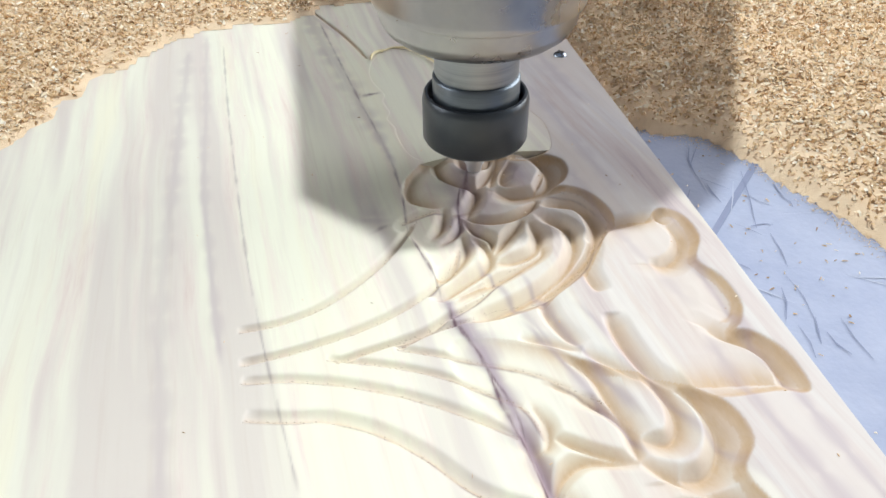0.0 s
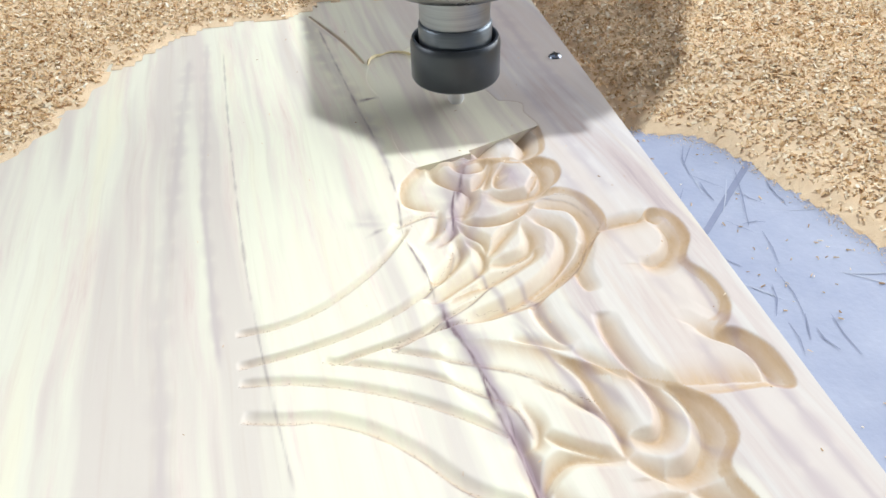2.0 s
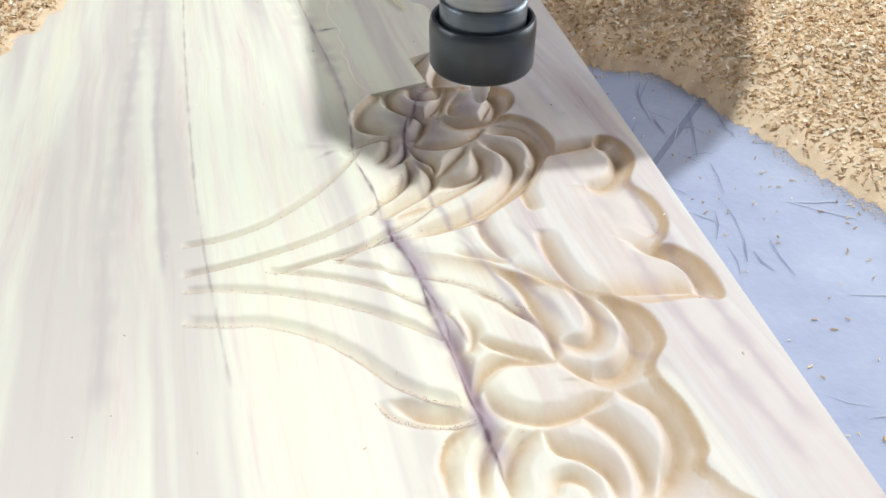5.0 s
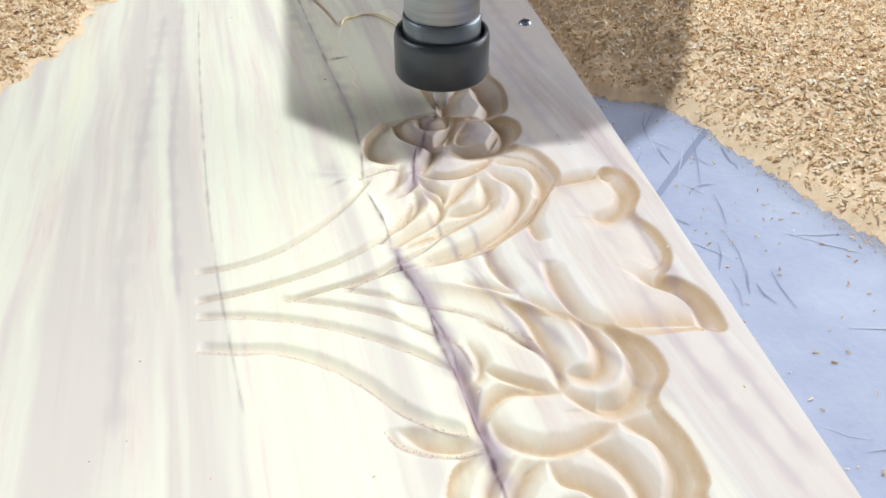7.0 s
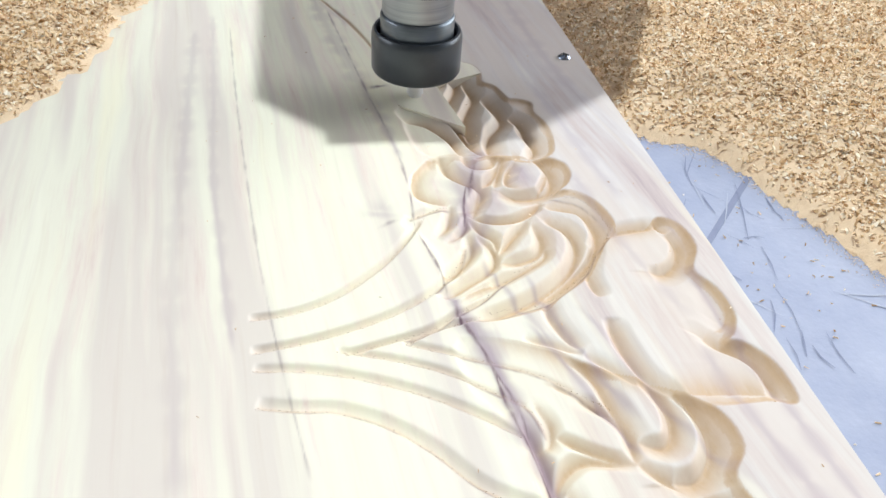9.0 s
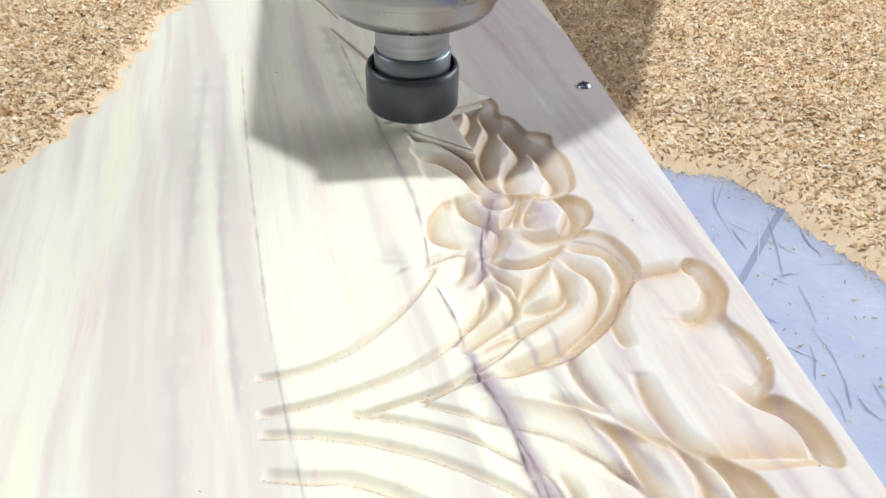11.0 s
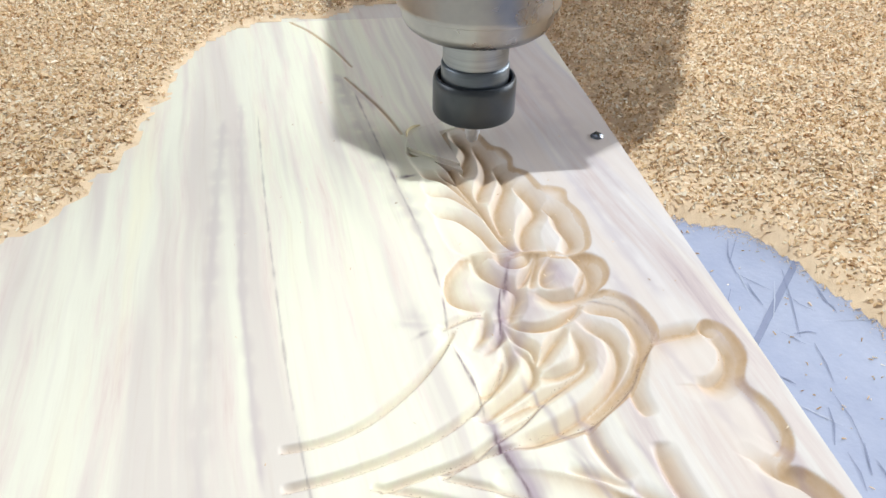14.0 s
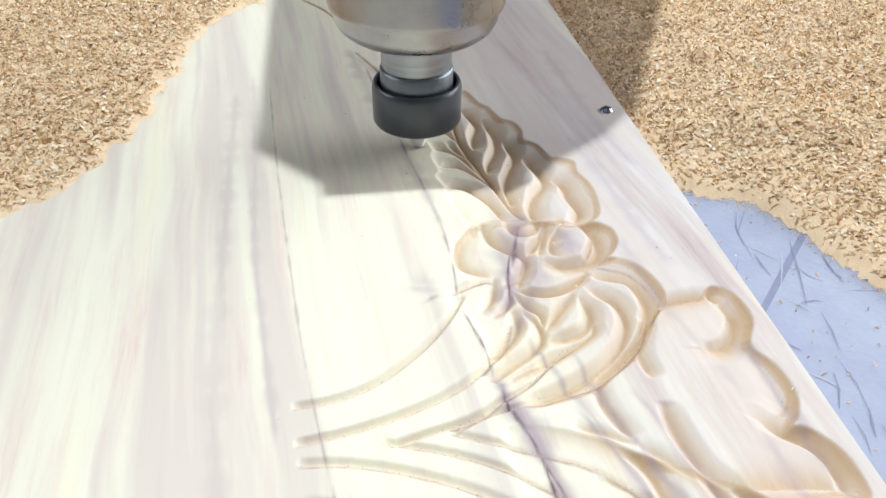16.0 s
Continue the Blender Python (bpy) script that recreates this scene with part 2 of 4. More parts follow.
# ---- machine bed ----
bed = tagged(new("machine_bed"), "blue-grey router bed scored with old cut marks", "machine bed")
part("bed_top", box((1.5, 2.4, 0.03), (0.1, 0.55, BED_Z - 0.015), 0.002), BED, bed)
part("bed_frame", box((1.4, 2.3, 0.12), (0.1, 0.55, BED_Z - 0.092), 0.004), IRON, bed, "dark grey steel frame")
for sx in (-0.5, 0.7):
    for sy in (-0.5, 1.6):
        part("leg", box((0.1, 0.1, -FLOOR_Z + BED_Z - 0.152), (sx, sy, (FLOOR_Z + BED_Z - 0.152) / 2), 0.004), IRON, bed)


def cut_marks(seed, count, lines):
    """Shallow score lines left in the bed by earlier jobs."""
    rng = random.Random(seed)
    bm = bmesh.new()
    lines = list(lines)
    for _ in range(count):
        x, y = rng.uniform(0.14, 0.24), rng.uniform(0.03, 0.30)
        a = rng.choice((rng.uniform(-0.9, -0.4), rng.uniform(0.9, 1.6), rng.uniform(-0.2, 0.2)))
        n = rng.uniform(0.008, 0.045)
        lines.append(((x, y), (x + n * math.cos(a), y + n * math.sin(a))))
    for k, (a, b) in enumerate(lines):
        a, b = Vector((*a, 0)), Vector((*b, 0))
        w = 0.0015 if k == 0 and lines[0][0] == (0.1495, 0.2160) else rng.uniform(0.00016, 0.0004)
        side = (b - a).normalized().cross(Vector((0, 0, 1))) * w
        z = Vector((0, 0, BED_Z + 0.0003 + 0.00001 * k))
        m = (a + b) / 2 + Vector((rng.uniform(-1, 1), rng.uniform(-1, 1), 0)) * 0.0015 * (k > 0)
        rows = [(bm.verts.new(p + side * s + z), bm.verts.new(p - side * s + z)) for p, s in ((a, 0.3 + 0.6 * (w > 0.001)), (m, 1), (b, 0.4 + 0.6 * (w > 0.001)))]
        for (p, q), (r, s) in zip(rows, rows[1:]):
            bm.faces.new((p, q, s, r))
    bmesh.ops.recalc_face_normals(bm, faces=bm.faces)
    return bm


tagged(part("score_work", cut_marks(5, 12, [((0.1495, 0.2160), (0.1968, 0.2662)), ((0.1712, 0.2844), (0.1634, 0.2599)), ((0.1634, 0.2599), (0.1733, 0.247)), ((0.1653, 0.2531), (0.165, 0.2382)), ((0.1764, 0.286), (0.1638, 0.2674)), ((0.1789, 0.2443), (0.1855, 0.2314)), ((0.1924, 0.2389), (0.1939, 0.2295)), ((0.1668, 0.1887), (0.164, 0.1639)), ((0.1738, 0.1633), (0.1728, 0.1431)), ((0.1648, 0.1653), (0.1596, 0.1529)), ((0.1629, 0.2235), (0.1706, 0.2135)), ((0.1502, 0.2007), (0.1553, 0.1941)), ((0.1613, 0.1823), (0.154, 0.1661)), ((0.1647, 0.1577), (0.1669, 0.1465)), ((0.1565, 0.1625), (0.1539, 0.1471)), ((0.1689, 0.22), (0.1788, 0.2191)), ((0.1947, 0.2479), (0.1937, 0.2363))]), MARK, bed, "fine dark score lines"), kind="stuff")
tagged(part("scuff_work", cut_marks(9, 18, []), SCUFF, bed, "pale raised edges of old cuts"), kind="stuff")

# ---- the carved panel: a height field cut by strokes, in millimetres ----
X0, X1, Y0, Y1, STEP = -78.0, 136.0, 52.0, 540.0, 0.45
NX, NY = int(round((X1 - X0) / STEP)) + 1, int(round((Y1 - Y0) / STEP)) + 1
GX, GY = np.meshgrid(np.linspace(X0, X1, NX), np.linspace(Y0, Y1, NY))
DEPTH = np.zeros_like(GX)
VEIN = np.zeros_like(GX)
# brown lines in creases and at rims: torn fibre and painted crease shade
SEAM = np.zeros_like(GX)
# brown on one side of the cuts: burn plus shade put into the colour
BURN_SHADE = np.zeros_like(GX)
EDGES = []
STAIN = np.zeros_like(GX)


def spline(points, n=14):
    """A smooth curve through a few points."""
    p = np.array(points, float)
    p = np.vstack([2 * p[0] - p[1], p, 2 * p[-1] - p[-2]])
    u = np.linspace(0, 1, n, endpoint=False)[:, None]
    out = []
    for a, b, c, d in zip(p, p[1:], p[2:], p[3:]):
        out.append(0.5 * (2 * b + (c - a) * u + (2 * a - 5 * b + 4 * c - d) * u ** 2 + (3 * b - a - 3 * c + d) * u ** 3))
    return np.vstack(out + [p[-2:-1]])


def near(points, reach):
    """The window of the grid round a curve: its slice, the distance to the curve, the side of it and how far along it."""
    c = spline(points)
    i0, i1 = np.searchsorted(GX[0], (c[:, 0].min() - reach, c[:, 0].max() + reach))
    j0, j1 = np.searchsorted(GY[:, 0], (c[:, 1].min() - reach, c[:, 1].max() + reach))
    at = (slice(j0, j1), slice(i0, i1))
    x, y = GX[at], GY[at]
    best, side, along = np.full(x.shape, 1e9), np.ones(x.shape), np.zeros(x.shape)
    length = np.r_[0, np.cumsum(np.hypot(*np.diff(c, axis=0).T))]
    for k in range(len(c) - 1):
        d, e = c[k + 1] - c[k], np.hypot(*(c[k + 1] - c[k])) + 1e-9
        u = np.clip(((x - c[k, 0]) * d[0] + (y - c[k, 1]) * d[1]) / e ** 2, 0, 1)
        far = np.hypot(x - c[k, 0] - u * d[0], y - c[k, 1] - u * d[1])
        closer = far < best
        best = np.where(closer, far, best)
        side = np.where(closer, np.sign(d[0] * (y - c[k, 1]) - d[1] * (x - c[k, 0])), side)
        along = np.where(closer, length[k] + u * e, along)
    return at, best, side, along, length[-1]


def groove(points, half, depth):
    """A round-bottomed groove, browned across its bottom."""
    at, far, _, along, whole = near(points, half + 1)
    taper = 0.62 + 0.38 * np.clip(np.minimum(along, whole - along) / (0.4 * whole), 0, 1) ** 0.7
    s = np.clip(1 - (far / (half * taper)) ** 2, 0, 1)
    DEPTH[at] = np.maximum(DEPTH[at], depth * taper * s ** 0.85)
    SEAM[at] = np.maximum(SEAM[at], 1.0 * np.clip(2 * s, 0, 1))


def scoop(points, width, depth, side, skew):
    """A channel beside the curve, which stays as a crisp crest: a steep wall along it, then a floor that rises to the
    far side. The wall's shade is painted on in brown, with a dark line on the crest.
    """
    at, far, which, along, whole = near(points, width + 1)
    u = np.clip(far * which * side / width, 0, 1)
    EDGES.append(spline(points) / 1000)
    ends = np.clip(np.minimum(along, whole - along) / 3.0, 0, 1) ** 0.5
    cut = depth * ends * np.sin(np.pi * u ** skew)
    DEPTH[at] = np.maximum(DEPTH[at], cut)
    BURN_SHADE[at] = np.maximum(BURN_SHADE[at], 0.55 * ends * np.exp(-(far / 1.8) ** 2) * (which * side > 0))
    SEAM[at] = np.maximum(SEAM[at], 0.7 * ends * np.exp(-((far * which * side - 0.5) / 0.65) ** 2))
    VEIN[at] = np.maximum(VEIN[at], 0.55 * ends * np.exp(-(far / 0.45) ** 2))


def inside(outline, x, y):
    """Which of the points lie inside an outline."""
    hit, n = np.zeros(x.shape, bool), len(outline)
    for k in range(n):
        (ax, ay), (bx, by) = outline[k], outline[(k + 1) % n]
        crosses = (ay > y) != (by > y)
        hit ^= crosses & (x < (bx - ax) * (y - ay) / (by - ay + 1e-12) + ax)
    return hit


def shore(outline, x, y):
    """How far inside an outline the points lie (minus: outside)."""
    best, n = np.full(x.shape, 1e9), len(outline)
    for k in range(n):
        a, b = np.array(outline[k]), np.array(outline[(k + 1) % n])
        d = b - a
        u = np.clip(((x - a[0]) * d[0] + (y - a[1]) * d[1]) / (d @ d), 0, 1)
        best = np.minimum(best, np.hypot(x - a[0] - u * d[0], y - a[1] - u * d[1]))
    return np.where(inside(outline, x, y), best, -best)


def valley(points, right, left, depth):
    """A valley cut into the plain board, its left hand browned by burn and painted shade: how far the wood rises from
    its line on the right hand and on the left.
    """
    w, far, which, along, whole = near(points, max(right, left) + 1)
    u = np.clip(far / np.where(which > 0, left, right), 0, 1)
    ends = np.clip(np.minimum(along, whole - along) / 5.0, 0, 1) ** 0.6
    DEPTH[w] = np.maximum(DEPTH[w], depth * ends * (1 - u) ** np.where(which > 0, 1.3, 1.3))
    BURN_SHADE[w] = np.maximum(BURN_SHADE[w], 0.6 * ends * np.exp(-(far / (0.5 * left)) ** 2) * (which > 0))
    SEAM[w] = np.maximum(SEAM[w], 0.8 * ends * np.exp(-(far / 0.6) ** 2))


def relief(outline, base, run, valleys, browned=(30, 60), melt=False):
    """A region carved all over: petals that meet in valleys, within walls that run up to the board. Each valley, its
    left hand browned by burn and painted shade: its line, how far the wood rises from it on the right hand and on the
    left, and its depth. After the valleys: the stretch in x over which the wall turns brown; melt: the floor rises to
    the board along that stretch instead of ending in a wall."""
    n = len(outline)
    outline = [tuple(p) for p in spline(outline[-2:] + outline + outline[:2], 4)[8:8 + 4 * n]]
    x, y = np.array(outline).T
    i0, i1 = np.searchsorted(GX[0], (x.min() - 2, x.max() + 2))
    j0, j1 = np.searchsorted(GY[:, 0], (y.min() - 2, y.max() + 2))
    at = (slice(j0, j1), slice(i0, i1))
    wall = np.zeros(GX.shape)
    rim = np.maximum(shore(outline, GX[at], GY[at]) + 1.1, 0)
    wall[at] = 1 - np.exp(-(rim / run) ** 1.3)
    browning = np.clip((GX[at] - browned[0]) / (browned[1] - browned[0]), 0, 1)
    if melt:
        wall[at] *= browning ** 0.7
    SEAM[at] = np.maximum(SEAM[at], 0.9 * browning * np.exp(-((rim - 0.5) / 0.6) ** 2) * (rim > 0))
    # wall browned inward from the rim, burn and painted shade together
    BURN_SHADE[at] = np.maximum(BURN_SHADE[at], 0.85 * browning * np.exp(-(rim / 5.0) ** 2) * (rim > 0))
    cut = base * (wall > 0)
    for points, right, left, depth in valleys:
        w, far, which, along, whole = near(points, max(right, left) + 1)
        u = np.clip(far / np.where(which > 0, left, right), 0, 1)
        ends = 0.45 + 0.55 * np.clip(np.minimum(along, whole - along) / min(7.0, 0.4 * whole), 0, 1) ** 0.7
        deep = base + (depth * ends - base) * (1 - u) ** np.where(which > 0, 1.1, 1.3)
        browned = 0.85 * ends * np.exp(-(far / (0.5 * left)) ** 2) * (which > 0)
        BURN_SHADE[w] = np.where((deep > cut[w]) & (wall[w] > 0), np.maximum(browned, BURN_SHADE[w] * (wall[w] < 0.9)), BURN_SHADE[w])
        cut[w] = np.maximum(cut[w], deep)
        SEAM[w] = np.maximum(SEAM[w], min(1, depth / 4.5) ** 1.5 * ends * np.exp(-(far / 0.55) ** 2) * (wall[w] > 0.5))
    DEPTH[:] = np.maximum(DEPTH, cut * wall)


def streak(layer, points, half, strength, seed):
    """A dark line or band in the grain."""
    at, far, _, along, whole = near(points, 3 * half + 4)
    wide = half * (0.55 + 0.9 * np.abs(np.sin(along * 0.21 + seed) * np.cos(along * 0.083 + 2 * seed)))
    edge = np.clip(np.minimum(along, whole - along) / 8, 0, 1)
    layer[at] = np.maximum(layer[at], strength * edge * np.exp(-(far / wide) ** 2))


def vein(points, half, strength, seed=0.0):
    """A thin dark crack."""
    streak(VEIN, points, half, strength, seed)


def stain(points, half, strength, seed=0.0):
    """A broad purple-brown band of heartwood."""
    streak(STAIN, points, half, strength, seed)


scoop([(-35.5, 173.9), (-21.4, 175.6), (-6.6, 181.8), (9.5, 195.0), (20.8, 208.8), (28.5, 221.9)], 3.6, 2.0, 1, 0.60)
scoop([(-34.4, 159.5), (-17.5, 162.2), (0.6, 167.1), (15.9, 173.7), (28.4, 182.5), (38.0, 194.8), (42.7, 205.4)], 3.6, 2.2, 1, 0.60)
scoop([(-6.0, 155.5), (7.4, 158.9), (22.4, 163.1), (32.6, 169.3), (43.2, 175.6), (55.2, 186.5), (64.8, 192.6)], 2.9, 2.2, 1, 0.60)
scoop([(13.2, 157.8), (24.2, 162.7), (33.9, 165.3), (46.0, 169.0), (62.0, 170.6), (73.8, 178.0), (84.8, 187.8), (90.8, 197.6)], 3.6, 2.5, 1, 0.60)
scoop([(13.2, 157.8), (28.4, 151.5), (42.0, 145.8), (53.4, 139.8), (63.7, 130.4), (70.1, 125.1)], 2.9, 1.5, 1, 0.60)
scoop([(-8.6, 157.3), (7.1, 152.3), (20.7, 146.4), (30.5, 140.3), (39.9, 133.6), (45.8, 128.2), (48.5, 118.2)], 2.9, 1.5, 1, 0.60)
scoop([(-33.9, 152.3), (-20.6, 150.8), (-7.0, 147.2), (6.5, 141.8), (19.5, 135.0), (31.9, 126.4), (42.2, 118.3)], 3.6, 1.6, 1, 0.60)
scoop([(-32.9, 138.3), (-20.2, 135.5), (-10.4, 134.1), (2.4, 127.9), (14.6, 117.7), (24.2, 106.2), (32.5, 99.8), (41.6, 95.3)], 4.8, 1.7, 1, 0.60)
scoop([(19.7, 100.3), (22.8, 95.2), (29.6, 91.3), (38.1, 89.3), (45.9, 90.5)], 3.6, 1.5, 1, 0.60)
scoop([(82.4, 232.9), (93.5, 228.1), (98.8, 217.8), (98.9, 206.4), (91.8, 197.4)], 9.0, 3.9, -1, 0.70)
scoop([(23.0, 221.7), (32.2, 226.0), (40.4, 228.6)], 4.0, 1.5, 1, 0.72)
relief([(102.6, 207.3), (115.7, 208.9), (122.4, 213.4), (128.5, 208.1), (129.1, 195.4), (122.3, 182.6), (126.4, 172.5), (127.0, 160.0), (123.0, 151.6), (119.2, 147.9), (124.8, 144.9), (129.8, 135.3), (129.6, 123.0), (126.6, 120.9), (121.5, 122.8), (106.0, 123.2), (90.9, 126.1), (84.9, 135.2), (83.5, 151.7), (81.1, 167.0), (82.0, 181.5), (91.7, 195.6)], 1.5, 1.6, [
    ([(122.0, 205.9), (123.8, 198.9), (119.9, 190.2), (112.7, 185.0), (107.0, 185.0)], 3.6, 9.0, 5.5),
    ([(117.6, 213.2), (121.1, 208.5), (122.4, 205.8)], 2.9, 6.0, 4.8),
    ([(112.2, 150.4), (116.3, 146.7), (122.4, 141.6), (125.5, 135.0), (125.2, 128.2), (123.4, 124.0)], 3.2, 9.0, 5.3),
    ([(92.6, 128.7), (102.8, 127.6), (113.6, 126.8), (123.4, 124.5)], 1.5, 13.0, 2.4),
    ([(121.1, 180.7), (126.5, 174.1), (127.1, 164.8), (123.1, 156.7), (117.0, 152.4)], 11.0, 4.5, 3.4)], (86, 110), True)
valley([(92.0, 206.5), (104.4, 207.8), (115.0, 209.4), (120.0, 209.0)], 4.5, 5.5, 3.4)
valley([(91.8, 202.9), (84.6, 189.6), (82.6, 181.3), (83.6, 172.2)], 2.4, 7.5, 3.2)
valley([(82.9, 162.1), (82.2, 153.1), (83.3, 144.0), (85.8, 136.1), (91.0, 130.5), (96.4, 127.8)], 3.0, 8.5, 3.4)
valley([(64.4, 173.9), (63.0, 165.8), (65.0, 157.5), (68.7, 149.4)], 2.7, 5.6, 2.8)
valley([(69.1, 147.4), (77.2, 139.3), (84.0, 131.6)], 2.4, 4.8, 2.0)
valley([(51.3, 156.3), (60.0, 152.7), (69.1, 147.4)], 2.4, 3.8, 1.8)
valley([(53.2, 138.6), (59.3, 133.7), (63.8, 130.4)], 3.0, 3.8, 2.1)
groove([(-54.7, 572.0), (-36.6, 541.0), (-22.7, 521.0), (-8.3, 490.5), (2.4, 460.0)], 1.3, 1.0)
groove([(-2.5, 445.0), (8.0, 420.0), (14.0, 405.0), (19.5, 388.0), (24.0, 371.5)], 1.3, 1.0)
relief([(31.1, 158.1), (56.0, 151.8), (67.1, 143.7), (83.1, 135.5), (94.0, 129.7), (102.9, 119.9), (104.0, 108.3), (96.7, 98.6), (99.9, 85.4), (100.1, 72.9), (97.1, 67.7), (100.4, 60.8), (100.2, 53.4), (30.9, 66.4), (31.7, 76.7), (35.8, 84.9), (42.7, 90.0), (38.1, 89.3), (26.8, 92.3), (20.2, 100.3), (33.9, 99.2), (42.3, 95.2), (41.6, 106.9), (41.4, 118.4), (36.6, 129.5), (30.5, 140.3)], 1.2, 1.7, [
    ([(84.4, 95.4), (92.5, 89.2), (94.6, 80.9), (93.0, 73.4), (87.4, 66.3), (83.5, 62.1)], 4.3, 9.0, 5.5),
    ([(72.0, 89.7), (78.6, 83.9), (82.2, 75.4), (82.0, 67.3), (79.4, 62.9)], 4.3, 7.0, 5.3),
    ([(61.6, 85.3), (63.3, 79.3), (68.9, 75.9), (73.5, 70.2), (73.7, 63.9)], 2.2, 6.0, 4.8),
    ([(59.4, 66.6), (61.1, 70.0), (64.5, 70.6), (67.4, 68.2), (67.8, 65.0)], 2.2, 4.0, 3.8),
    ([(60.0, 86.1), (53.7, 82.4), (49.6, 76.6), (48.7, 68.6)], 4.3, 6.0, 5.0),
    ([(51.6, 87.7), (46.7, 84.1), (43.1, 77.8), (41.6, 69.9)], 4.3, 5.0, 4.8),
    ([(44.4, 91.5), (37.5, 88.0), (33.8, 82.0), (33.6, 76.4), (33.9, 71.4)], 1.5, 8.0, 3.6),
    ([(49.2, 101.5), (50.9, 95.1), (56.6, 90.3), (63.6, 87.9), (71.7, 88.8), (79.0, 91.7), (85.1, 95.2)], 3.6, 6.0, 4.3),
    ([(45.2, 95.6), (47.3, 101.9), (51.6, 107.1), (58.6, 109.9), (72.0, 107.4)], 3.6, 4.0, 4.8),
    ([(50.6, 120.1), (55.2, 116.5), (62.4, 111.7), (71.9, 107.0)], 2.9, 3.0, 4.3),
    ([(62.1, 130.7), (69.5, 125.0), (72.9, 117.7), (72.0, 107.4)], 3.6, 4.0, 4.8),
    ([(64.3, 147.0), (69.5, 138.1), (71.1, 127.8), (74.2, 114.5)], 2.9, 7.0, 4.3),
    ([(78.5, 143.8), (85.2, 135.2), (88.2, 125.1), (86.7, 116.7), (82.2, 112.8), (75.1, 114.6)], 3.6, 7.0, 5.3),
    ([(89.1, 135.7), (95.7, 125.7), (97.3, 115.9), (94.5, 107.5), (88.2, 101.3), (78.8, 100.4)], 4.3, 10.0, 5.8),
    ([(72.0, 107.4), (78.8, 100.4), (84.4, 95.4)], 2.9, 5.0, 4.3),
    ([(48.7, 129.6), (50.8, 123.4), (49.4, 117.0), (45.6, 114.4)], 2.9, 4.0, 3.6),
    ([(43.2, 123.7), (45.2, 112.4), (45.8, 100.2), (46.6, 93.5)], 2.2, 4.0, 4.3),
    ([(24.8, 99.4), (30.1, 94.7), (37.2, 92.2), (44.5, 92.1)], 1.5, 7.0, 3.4)])
